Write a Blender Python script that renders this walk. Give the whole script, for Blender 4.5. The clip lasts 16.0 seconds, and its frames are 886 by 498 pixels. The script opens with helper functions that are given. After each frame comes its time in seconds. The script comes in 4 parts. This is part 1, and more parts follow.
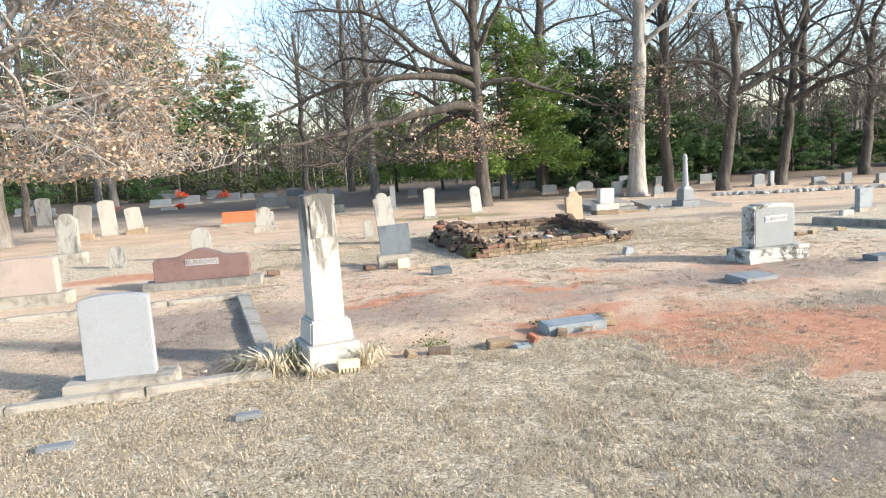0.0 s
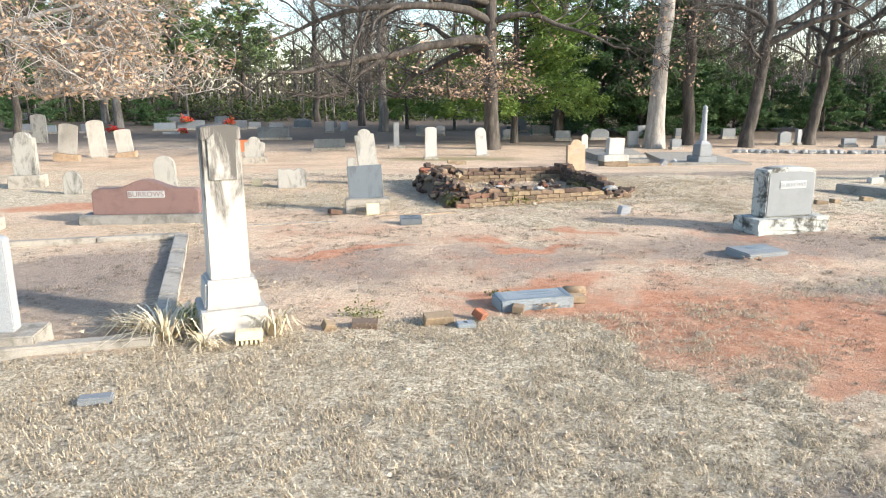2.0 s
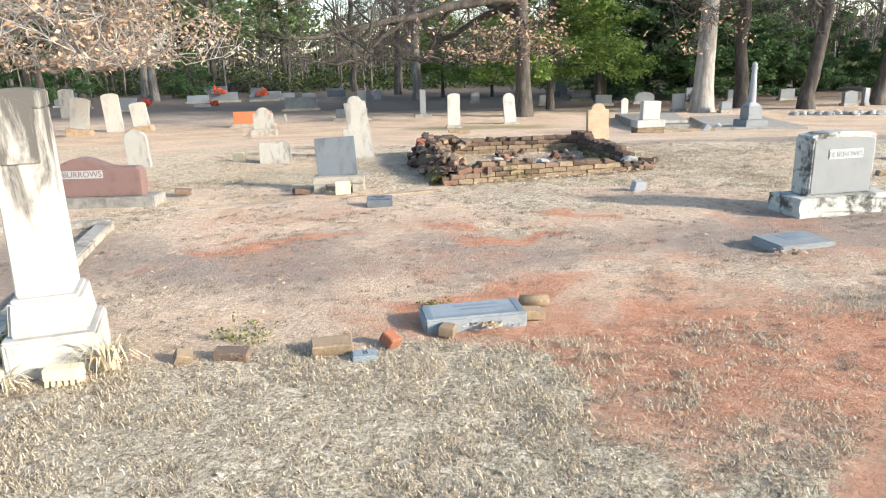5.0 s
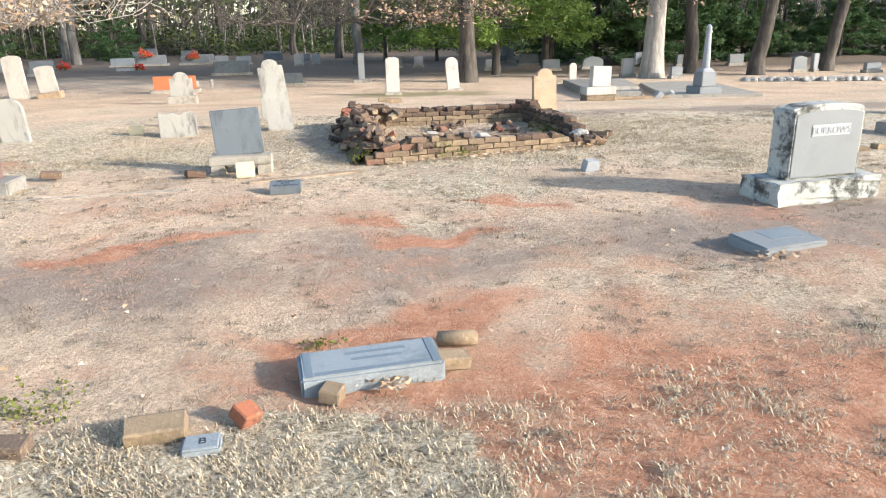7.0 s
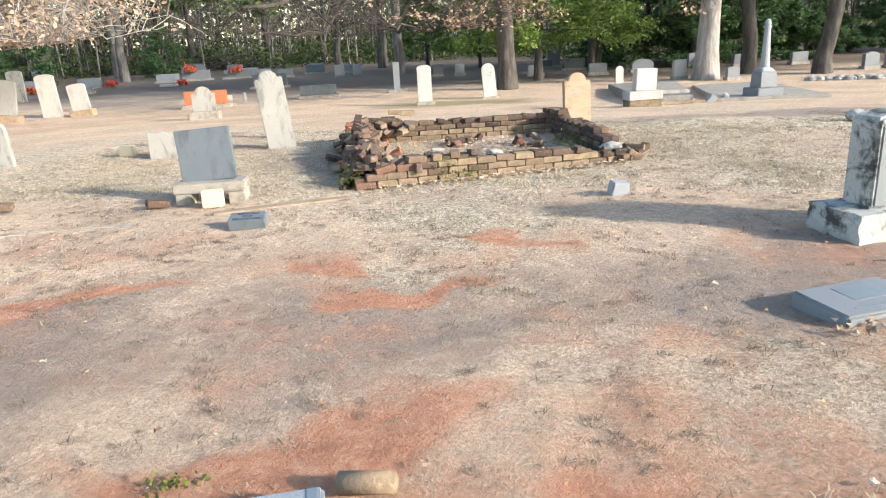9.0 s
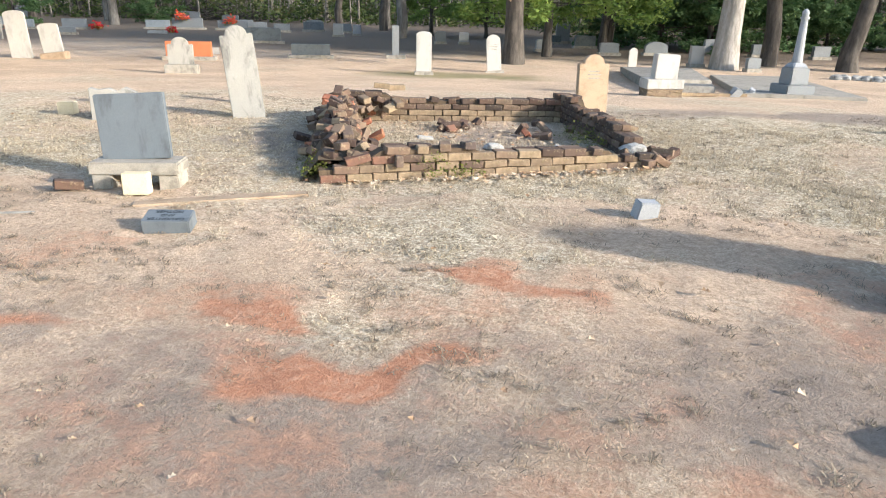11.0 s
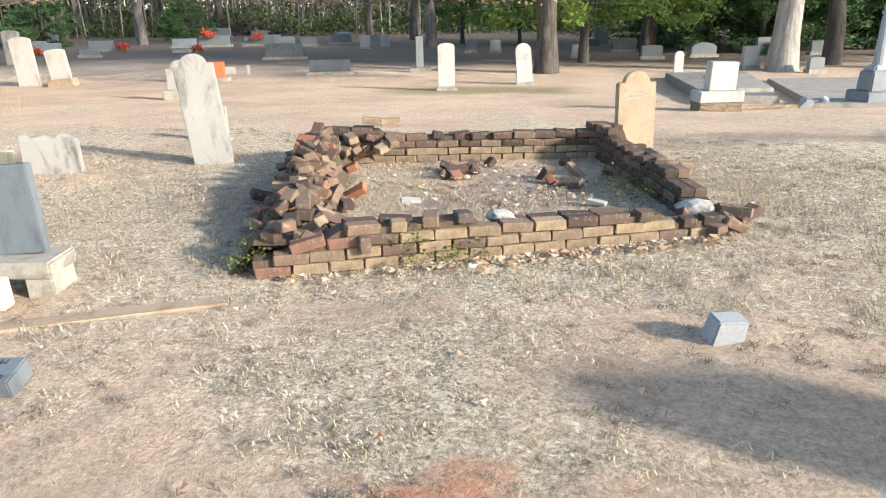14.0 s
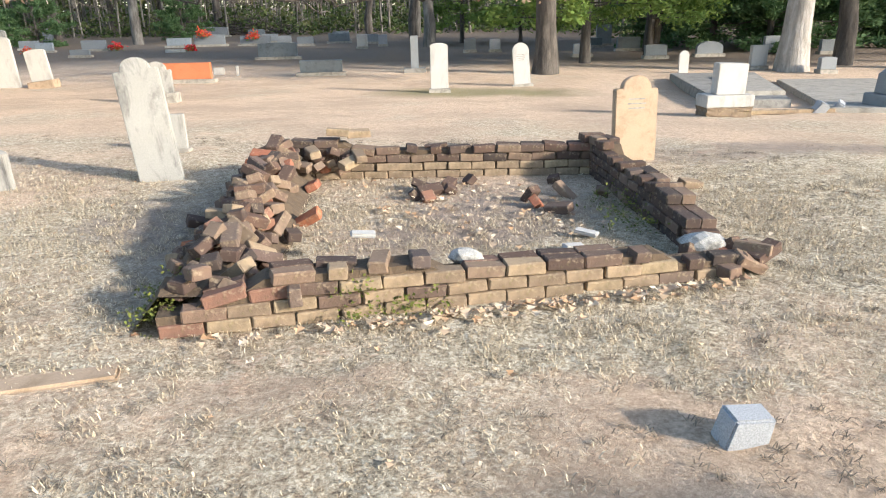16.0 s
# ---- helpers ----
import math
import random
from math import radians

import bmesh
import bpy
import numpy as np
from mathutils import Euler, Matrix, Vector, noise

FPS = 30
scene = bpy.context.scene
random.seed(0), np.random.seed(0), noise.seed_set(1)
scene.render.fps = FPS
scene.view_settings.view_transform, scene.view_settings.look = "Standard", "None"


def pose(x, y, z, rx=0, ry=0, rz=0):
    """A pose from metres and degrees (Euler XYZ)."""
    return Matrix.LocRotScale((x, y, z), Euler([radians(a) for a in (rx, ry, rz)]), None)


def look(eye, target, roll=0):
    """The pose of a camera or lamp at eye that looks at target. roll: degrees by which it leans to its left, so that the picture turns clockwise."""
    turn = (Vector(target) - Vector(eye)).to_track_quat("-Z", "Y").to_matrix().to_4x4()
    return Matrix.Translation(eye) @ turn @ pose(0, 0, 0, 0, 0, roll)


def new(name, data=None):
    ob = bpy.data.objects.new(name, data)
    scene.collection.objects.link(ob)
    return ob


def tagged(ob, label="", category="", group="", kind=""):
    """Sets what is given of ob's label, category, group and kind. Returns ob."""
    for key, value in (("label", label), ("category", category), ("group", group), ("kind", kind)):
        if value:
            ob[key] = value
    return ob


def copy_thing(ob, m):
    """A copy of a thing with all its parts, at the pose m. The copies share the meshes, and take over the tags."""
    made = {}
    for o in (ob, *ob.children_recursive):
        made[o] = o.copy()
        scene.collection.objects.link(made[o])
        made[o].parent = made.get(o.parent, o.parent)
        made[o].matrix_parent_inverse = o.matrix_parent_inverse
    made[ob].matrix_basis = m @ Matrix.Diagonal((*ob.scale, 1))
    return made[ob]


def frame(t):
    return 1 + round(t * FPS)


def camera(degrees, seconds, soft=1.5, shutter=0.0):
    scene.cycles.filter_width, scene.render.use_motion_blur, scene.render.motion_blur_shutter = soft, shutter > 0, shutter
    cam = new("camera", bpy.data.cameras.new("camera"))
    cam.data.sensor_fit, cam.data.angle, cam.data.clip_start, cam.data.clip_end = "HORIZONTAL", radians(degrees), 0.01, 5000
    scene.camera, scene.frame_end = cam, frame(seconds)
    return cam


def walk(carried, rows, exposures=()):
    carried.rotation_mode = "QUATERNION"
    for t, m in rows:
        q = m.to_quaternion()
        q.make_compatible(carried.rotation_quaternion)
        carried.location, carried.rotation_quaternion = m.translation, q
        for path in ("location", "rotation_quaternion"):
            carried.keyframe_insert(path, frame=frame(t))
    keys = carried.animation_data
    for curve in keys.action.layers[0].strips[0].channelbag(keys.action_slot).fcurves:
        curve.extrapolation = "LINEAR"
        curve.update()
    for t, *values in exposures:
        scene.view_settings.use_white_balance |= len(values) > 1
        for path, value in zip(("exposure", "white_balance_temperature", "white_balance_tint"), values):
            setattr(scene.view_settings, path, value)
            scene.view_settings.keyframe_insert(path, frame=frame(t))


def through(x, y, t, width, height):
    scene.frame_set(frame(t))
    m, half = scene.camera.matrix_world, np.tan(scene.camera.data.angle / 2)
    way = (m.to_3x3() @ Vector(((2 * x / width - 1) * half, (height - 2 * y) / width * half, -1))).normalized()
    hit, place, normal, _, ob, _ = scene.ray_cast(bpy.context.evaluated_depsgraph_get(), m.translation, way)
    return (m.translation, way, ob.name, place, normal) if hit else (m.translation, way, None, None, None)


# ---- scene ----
cam = camera(64.5, 16.0, soft=1.1)

PATH = [
    (0, (-0.346, -1.567, 1.895), (-0.383, 0.415, 1.626), -3.5),
    (0.5, (-0.214, -1.231, 1.898), (-0.231, 0.744, 1.586), -0.4),
    (1, (0.085, -0.892, 1.878), (0.078, 1.08, 1.549), -2.1),
    (1.5, (0.148, -0.633, 1.87), (0.003, 1.321, 1.466), -0.2),
    (2, (0.308, -0.346, 1.828), (0.22, 1.604, 1.393), -0.3),
    (2.5, (0.551, -0.115, 1.826), (0.255, 1.836, 1.499), -4.6),
    (3, (0.698, 0.109, 1.832), (0.423, 2.058, 1.482), -3.5),
    (3.5, (0.759, 0.37, 1.778), (0.523, 2.309, 1.349), 1.5),
    (4, (0.891, 0.663, 1.75), (0.719, 2.601, 1.286), -1.0),
    (4.5, (1.089, 0.989, 1.728), (0.797, 2.912, 1.262), -2.6),
    (4.7, (1.144, 1.094, 1.708), (0.872, 3.015, 1.221), -2.3),
    (6.8, (1.29, 2.495, 1.588), (1.135, 4.397, 0.988), -0.1),
    (7, (1.349, 2.629, 1.602), (1.251, 4.531, 0.989), -1.3),
    (7.5, (1.533, 2.946, 1.665), (1.404, 4.877, 1.159), -1.1),
    (8, (1.593, 3.228, 1.66), (1.534, 5.174, 1.2), 0.1),
    (8.5, (1.668, 3.577, 1.578), (1.576, 5.505, 1.053), -0.3),
    (9, (1.816, 3.958, 1.498), (1.565, 5.853, 0.911), -3.1),
    (9.2, (1.837, 4.09, 1.493), (1.584, 5.977, 0.881), -2.8),
    (11.3, (1.732, 5.565, 1.461), (1.509, 7.428, 0.77), 1.4),
    (11.5, (1.743, 5.695, 1.438), (1.49, 7.548, 0.729), 0.5),
    (12, (1.813, 6.046, 1.445), (1.453, 7.872, 0.714), -2.2),
    (12.5, (1.782, 6.362, 1.441), (1.532, 8.226, 0.762), 0.3),
    (13, (1.776, 6.662, 1.476), (1.58, 8.545, 0.831), 2.1),
    (13.5, (1.84, 7.008, 1.525), (1.453, 8.878, 0.93), -3.4),
    (14, (1.858, 7.261, 1.533), (1.513, 9.118, 0.875), -1.2),
    (14.5, (1.814, 7.521, 1.532), (1.654, 9.407, 0.885), 1.9),
    (15, (1.88, 7.741, 1.523), (1.602, 9.613, 0.876), 0.1),
    (15.5, (1.987, 7.972, 1.543), (1.592, 9.832, 0.924), -1.8),
    (16, (1.98, 8.147, 1.513), (1.623, 10.0, 0.852), -1.3),
]
walk(cam, [(t, look(eye, target, roll)) for t, eye, target, roll in PATH], exposures=((0, 1.48), (16, 1.48)))

# ---- world, sun ----
SUN_DIR = Vector((0.91, -0.33, 0.34)).normalized()
world = bpy.data.worlds.new("world")
scene.world = world
world.use_nodes = True
wn = world.node_tree.nodes
sky = wn.new("ShaderNodeTexSky")
sky.sky_type = "NISHITA"
sky.sun_disc = False
sky.sun_elevation = math.asin(SUN_DIR.z)
sky.sun_rotation = math.atan2(SUN_DIR.x, SUN_DIR.y)
sky.air_density, sky.dust_density, sky.ozone_density = 1.0, 1.0, 1.5
world.node_tree.links.new(sky.outputs[0], wn["Background"].inputs[0])
wn["Background"].inputs[1].default_value = 0.15
sun_data = bpy.data.lights.new("sun", "SUN")
sun_data.energy, sun_data.angle, sun_data.color = 3.2, radians(3.5), (1.0, 0.93, 0.84)
sun = new("sun", sun_data)
sun.matrix_world = look(SUN_DIR * 60, (0, 0, 0))


# ---- materials ----
def col(h):
    h = h.lstrip("#")
    c = [int(h[i:i + 2], 16) / 255 for i in (0, 2, 4)]
    return tuple(v / 12.92 if v < 0.04 else ((v + 0.055) / 1.055) ** 2.4 for v in c) + (1,)


class Mat:
    """A small node builder."""

    def __init__(self, name, rough=0.85):
        self.m = bpy.data.materials.new(name)
        self.m.use_nodes = True
        self.t = self.m.node_tree
        self.b = self.t.nodes["Principled BSDF"]
        self.b.inputs["Roughness"].default_value = rough
        self.b.inputs["Specular IOR Level"].default_value = 0.3
        self.co = self.t.nodes.new("ShaderNodeTexCoord").outputs["Object"]

    def link(self, a, b):
        self.t.links.new(a, b)
        return b

    def noise(self, scale, detail=4, rough=0.6, distort=0.0, stretch=None):
        n = self.t.nodes.new("ShaderNodeTexNoise")
        n.inputs["Scale"].default_value, n.inputs["Detail"].default_value = scale, detail
        n.inputs["Roughness"].default_value, n.inputs["Distortion"].default_value = rough, distort
        co = self.co
        if stretch:
            mp = self.t.nodes.new("ShaderNodeMapping")
            mp.inputs["Scale"].default_value = stretch
            self.link(co, mp.inputs["Vector"])
            co = mp.outputs[0]
        self.link(co, n.inputs["Vector"])
        return n.outputs["Fac"]

    def ramp(self, fac, *stops):
        r = self.t.nodes.new("ShaderNodeValToRGB")
        self.link(fac, r.inputs[0])
        el = r.color_ramp.elements
        while len(el) < len(stops):
            el.new(0.5)
        for e, (p, c) in zip(el, stops):
            e.position = p
            e.color = c if isinstance(c, tuple) else (c, c, c, 1)
        return r.outputs[0]

    def mix(self, fac, a, b, blend="MIX"):
        n = self.t.nodes.new("ShaderNodeMix")
        n.data_type, n.blend_type = "RGBA", blend
        for s, v in ((n.inputs[0], fac), (n.inputs[6], a), (n.inputs[7], b)):
            if isinstance(v, (float, int)):
                s.default_value = v
            elif isinstance(v, tuple):
                s.default_value = v
            else:
                self.link(v, s)
        return n.outputs[2]

    def math(self, op, a, b):
        n = self.t.nodes.new("ShaderNodeMath")
        n.operation = op
        for s, v in zip(n.inputs, (a, b)):
            if isinstance(v, (float, int)):
                s.default_value = v
            else:
                self.link(v, s)
        return n.outputs[0]

    def random(self):
        return self.t.nodes.new("ShaderNodeObjectInfo").outputs["Random"]

    def island(self):
        return self.t.nodes.new("ShaderNodeNewGeometry").outputs["Random Per Island"]

    def attr(self, name):
        a = self.t.nodes.new("ShaderNodeAttribute")
        a.attribute_name = name
        return a.outputs["Fac"]

    def finish(self, colour, height=None, strength=0.4, distance=0.01):
        self.link(colour, self.b.inputs["Base Color"])
        if height is not None:
            bp = self.t.nodes.new("ShaderNodeBump")
            bp.inputs["Strength"].default_value, bp.inputs["Distance"].default_value = strength, distance
            self.link(height, bp.inputs["Height"])
            self.link(bp.outputs[0], self.b.inputs["Normal"])
        return self.m


def stone_mat(name, a, b, stain, stain_lo=0.5, stain_hi=0.7, rough=0.8, speck=0.15, streak=False):
    m = Mat(name, rough)
    base = m.mix(m.noise(2.5, 5), col(a), col(b))
    fine = m.noise(180, 2)
    base = m.mix(speck, base, m.ramp(fine, (0.35, 0.15), (0.65, 0.95)), "OVERLAY")
    st = m.noise(5.0, 7, 0.7, 0.4, (1, 1, 0.35) if streak else None)
    base = m.mix(m.ramp(st, (stain_lo, 0.0), (stain_hi, 0.9)), base, col(stain))
    return m.finish(base, m.mix(0.4, fine, m.noise(30, 5)), 0.35, 0.006)


MARBLE = stone_mat("white_marble", "#b3b0aa", "#a3a099", "#807d76", 0.50, 0.8, streak=True)
m = Mat("stained_shaft_marble", 0.8)
zz = m.t.nodes.new("ShaderNodeSeparateXYZ")
m.link(m.co, zz.inputs[0])
up = m.math("ADD", m.math("MULTIPLY", zz.outputs[2], 0.21), m.math("MULTIPLY", m.noise(9, 6, 0.7, 0.5, (1, 1, 0.22)), 0.5))
SHAFT_MARBLE = m.finish(m.mix(m.ramp(up, (0.44, 0.0), (0.56, 0.9)), m.mix(m.noise(3, 5), col("#c2beb5"), col("#b3aea4")), col("#45423e")), m.noise(40, 5), 0.3, 0.005)
MARBLE_STAINED = stone_mat("stained_marble", "#a6a39b", "#8f8c84", "#575552", 0.50, 0.68, streak=True)
MARBLE_DARK = stone_mat("dark_lichened_marble", "#a5a299", "#87857e", "#3b3b39", 0.45, 0.62, streak=True)
GRANITE = stone_mat("gray_granite", "#7c8082", "#727678", "#666a6b", 0.55, 0.8, 0.5, 0.3)
GRANITE_PALE = stone_mat("pale_granite", "#94979a", "#8a8d8f", "#7a7b76", 0.58, 0.8, 0.7, 0.3)
GRANITE_DARK = stone_mat("dark_granite", "#6c7376", "#5a6063", "#4a4f50", 0.5, 0.7, 0.45, 0.3)
ROCK_FACE = stone_mat("rock_faced_granite", "#b0b1ab", "#93948d", "#34332f", 0.49, 0.61, 0.9, 0.4)
RED_GRANITE = stone_mat("red_granite", "#7b635e", "#705a55", "#62504c", 0.5, 0.7, 0.5, 0.35)
PINK_STONE = stone_mat("pink_granite", "#a3968b", "#958880", "#81776f", 0.55, 0.75, 0.8, 0.3)
ORANGE_STONE = stone_mat("orange_granite", "#c27a56", "#b46744", "#a25d3c", 0.55, 0.8, 0.7, 0.2)
TAN_STONE = stone_mat("tan_sandstone", "#a9947b", "#988470", "#826f58", 0.5, 0.72, 0.9, 0.2)
SLATE = stone_mat("blue_gray_slate", "#6c7378", "#5f666b", "#4d5255", 0.5, 0.66, 0.6, 0.1, True)
CONCRETE = stone_mat("weathered_concrete", "#a39d92", "#8e887d", "#67635a", 0.5, 0.7, 0.95, 0.25)
CONCRETE_DARK = stone_mat("dark_concrete", "#8e8b84", "#7b7872", "#55534c", 0.48, 0.7, 0.95, 0.25)
BLUE_SLAB = stone_mat("blue_gray_marble", "#8b9295", "#80878a", "#6c7376", 0.5, 0.7, 0.6, 0.25)
CREAM = stone_mat("cream_brick", "#d8cbac", "#cbba98", "#a8946e", 0.52, 0.75, 0.9, 0.2)
LIMESTONE_PALE = stone_mat("pale_rough_rock", "#aaa8a2", "#8c8a84", "#4f4d49", 0.48, 0.62, 0.95, 0.4)
DARK_PANEL = stone_mat("polished_dark_panel", "#6f7a80", "#66727a", "#59636a", 0.55, 0.75, 0.35, 0.2)
LETTER_DARK = stone_mat("recessed_letters", "#363d42", "#32383c", "#2b3034", 0.55, 0.75, 0.9, 0.1)
LETTER_PALE = stone_mat("pale_letter_panel", "#a9acaa", "#9fa19f", "#8d8f8c", 0.6, 0.8, 0.9, 0.1)


def brick_material(name, stops, moss_amount):
    m = Mat(name, 0.95)
    base = m.ramp(m.random(), *stops)
    base = m.mix(m.ramp(m.noise(9, 5), (0.45, 0.0), (0.75, 0.65)), base, col("#4d4037"))
    base = m.mix(m.ramp(m.noise(28, 4), (0.55, 0.0), (0.75, 0.55)), base, col("#aa9a80"))
    base = m.mix(m.ramp(m.noise(5, 4, 0.7), (0.62, 0.0), (0.72, moss_amount)), base, col("#78773c"))
    return m.finish(base, m.noise(60, 5), 0.6, 0.01)


BRICK = brick_material("old_brick", ((0.0, col("#5a4b42")), (0.35, col("#705c4e")), (0.6, col("#7d6a58")), (0.82, col("#574c47")), (1.0, col("#86604d"))), 0.3)
BRICK_TAN = brick_material("tan_worn_brick", ((0.0, col("#877560")), (0.4, col("#948168")), (0.7, col("#756554")), (1.0, col("#9f8d70"))), 0.55)
BRICK_DARK = brick_material("dark_brick", ((0.0, col("#453a35")), (0.5, col("#5a463b")), (1.0, col("#3e3733"))), 0.3)
BRICK_ORANGE = brick_material("orange_brick", ((0.0, col("#9c6248")), (0.5, col("#8a5844")), (1.0, col("#a3684a"))), 0.0)

m = Mat("mortar_core", 1.0)
MORTAR = m.finish(m.mix(m.noise(20, 4), col("#4a4037"), col("#6b5b48")), m.noise(40, 5), 0.8, 0.02)


def bark_mat(name, a, b, c):
    m = Mat(name, 0.95)
    n = m.noise(6, 6, 0.7, 0.3, (1, 1, 0.22))
    base = m.ramp(n, (0.3, col(a)), (0.5, col(b)), (0.7, col(c)))
    base = m.mix(m.ramp(m.noise(1.4, 4), (0.5, 0.0), (0.7, 0.5)), base, col(c))
    return m.finish(base, m.noise(14, 6, 0.7, 0.2, (1, 1, 0.2)), 0.9, 0.04)


BARK = bark_mat("gray_bark", "#46423d", "#6a655e", "#8f8a82")
BARK_PALE = bark_mat("pale_bark", "#6f6b65", "#918c85", "#b1aca5")
BARK_DARK = bark_mat("dark_bark", "#35312e", "#4d4843", "#69635b")


def leaf_mat(name, *colours, through=0.3):
    m = Mat(name, 0.8)
    n = len(colours) - 1
    c = m.ramp(m.island(), *[(i / n, col(h)) for i, h in enumerate(colours)])
    m.finish(c)
    tr = m.t.nodes.new("ShaderNodeBsdfTranslucent")
    m.link(c, tr.inputs[0])
    mx = m.t.nodes.new("ShaderNodeMixShader")
    mx.inputs[0].default_value = through
    m.link(m.b.outputs[0], mx.inputs[1])
    m.link(tr.outputs[0], mx.inputs[2])
    m.link(mx.outputs[0], m.t.nodes["Material Output"].inputs[0])
    return m.m


OAK_LEAF = leaf_mat("dry_oak_leaf", "#a58a72", "#b89c82", "#c9b298", "#8d735f")
CEDAR_LEAF = leaf_mat("cedar_green", "#6f8a42", "#829a4e", "#5f7a3c", "#94a65c")
DARK_LEAF = leaf_mat("dark_evergreen", "#4a6640", "#58734a", "#425c3a", "#667d50")
PINE_LEAF = leaf_mat("pine_green", "#6e8352", "#7d8f5e", "#5e7549", "#8a986a")
SHRUB_LEAF = leaf_mat("undergrowth_green", "#47562f", "#5a673a", "#394a2a", "#6c6a46")
LITTER = leaf_mat("fallen_leaf", "#9a7b5c", "#b79b7c", "#d0bfa6", "#7d5f47", through=0.1)
STRAW = leaf_mat("dry_grass", "#c6b699", "#aa997f", "#d9ccb2", "#877a6b", "#bba88a", through=0.15)
TUFT = leaf_mat("dormant_tuft", "#7a6e5e", "#8c7f6c", "#665a4d", "#a29580", through=0.1)
GREEN_BLADE = leaf_mat("green_blade", "#6d7f45", "#8a9455", "#c9b987", through=0.2)
PALE_STALK = leaf_mat("withered_stalk", "#d3c7aa", "#bfae8c", "#e2d9c4", "#a08f70", through=0.15)
RED_PETAL = leaf_mat("red_petal", "#b3202a", "#c93238", "#d8503f", through=0.2)
CORAL_PETAL = leaf_mat("coral_petal", "#d8533c", "#e06a48", "#c23a30", through=0.2)
MOSS = leaf_mat("moss", "#5f662c", "#6c7034", "#4d5426", through=0.1)

# ground: straw turf, pale sand, red clay, and grey for crust and soft shade
m = Mat("cemetery_ground", 1.0)
n1, n2, n3 = m.noise(0.55, 6, 0.65), m.noise(6.0, 8, 0.75), m.noise(45, 5, 0.75)
n4 = m.noise(16, 7, 0.8, 0.6)
sand = m.mix(m.ramp(m.mix(0.5, n3, n4), (0.36, 0.0), (0.6, 1.0)), col("#997f68"), col("#e6cdb1"))
sand = m.mix(m.ramp(n1, (0.42, 0.0), (0.62, 0.55)), sand, m.mix(n4, col("#8d7763"), col("#b8a28a")))
turf = m.ramp(m.mix(0.5, n3, n4), (0.38, col("#574d43")), (0.45, col("#94866f")), (0.52, col("#c2b49b")), (0.60, col("#e6dcc6")))
crust_shade = m.mix(n4, col("#6f6258"), col("#a3958a"))
clay = m.ramp(m.mix(0.4, n2, n4), (0.34, col("#9a6149")), (0.5, col("#bd8262")), (0.66, col("#d0a88c")))
base = m.mix(m.ramp(m.math("ADD", m.math("MULTIPLY", m.attr("turf"), 0.7), m.math("MULTIPLY", m.mix(0.5, n2, n4), 1.1)), (0.62, 0.0), (0.95, 1.0)), sand, turf)
base = m.mix(m.ramp(m.math("ADD", m.math("MULTIPLY", m.attr("crust_shade"), 0.6), m.math("MULTIPLY", m.mix(0.4, n2, n4), 1.1)), (0.75, 0.0), (1.1, 0.75)), base, crust_shade)
base = m.mix(m.ramp(m.math("ADD", m.math("MULTIPLY", m.attr("clay"), 0.7), m.math("MULTIPLY", m.mix(0.5, n2, n4), 1.2)), (0.74, 0.0), (1.38, 0.85)), base, clay)
# leaf-litter brown, which also paints the woods' shade on the far ground
base = m.mix(m.ramp(m.attr("woods"), (0.2, 0.0), (0.9, 1.0)), base, m.mix(n2, col("#5f5144"), col("#8a7a68")))
base = m.mix(m.ramp(m.attr("green"), (0.2, 0.0), (1.0, 0.7)), base, col("#77744a"))
GROUND = m.finish(base, m.mix(0.5, n4, n3), 1.0, 0.05)


# ---- mesh helpers ----
def mesh_from(name, verts, faces, mat, smooth=False):
    me = bpy.data.meshes.new(name)
    me.from_pydata(verts, [], faces)
    if mat:
        me.materials.append(mat)
    if smooth:
        me.polygons.foreach_set("use_smooth", [True] * len(me.polygons))
    me.update()
    return me


def bm_mesh(name, bm, mat, smooth=False):
    me = bpy.data.meshes.new(name)
    bm.to_mesh(me)
    bm.free()
    me.materials.append(mat)
    if smooth:
        me.polygons.foreach_set("use_smooth", [True] * len(me.polygons))
    return me


def part(name, bm, material, parent, label="", m=None, smooth=False):
    me = bm if isinstance(bm, bpy.types.Mesh) else bm_mesh(name, bm, material, smooth)
    ob = new(name, me)
    ob.parent = parent
    if m is not None:
        ob.matrix_basis = m
    if label:
        ob["label"] = label
    return ob


def rot_z(a):
    return Matrix.Rotation(radians(a), 4, "Z")


def box(w, d, h, bevel=0.01, z=0.0, jitter=0.0, taper=1.0, cuts=0, seed=1):
    """A bevelled block standing on z, centred in x and y; taper narrows its top; jitter roughens it."""
    bm = bmesh.new()
    bmesh.ops.create_cube(bm, size=1)
    for v in bm.verts:
        k = taper if v.co.z > 0 else 1
        v.co = Vector((v.co.x * w * k, v.co.y * d * k, z + (v.co.z + 0.5) * h))
    if cuts:
        bmesh.ops.subdivide_edges(bm, edges=bm.edges[:], cuts=cuts, use_grid_fill=True)
    if bevel and not cuts:
        bmesh.ops.bevel(bm, geom=bm.edges[:], offset=min(bevel, 0.4 * min(w, d, h)), segments=2, affect="EDGES")
    if jitter:
        r = random.Random(seed)
        for v in bm.verts:
            v.co += Vector([r.uniform(-jitter, jitter) for _ in range(3)])
    return bm


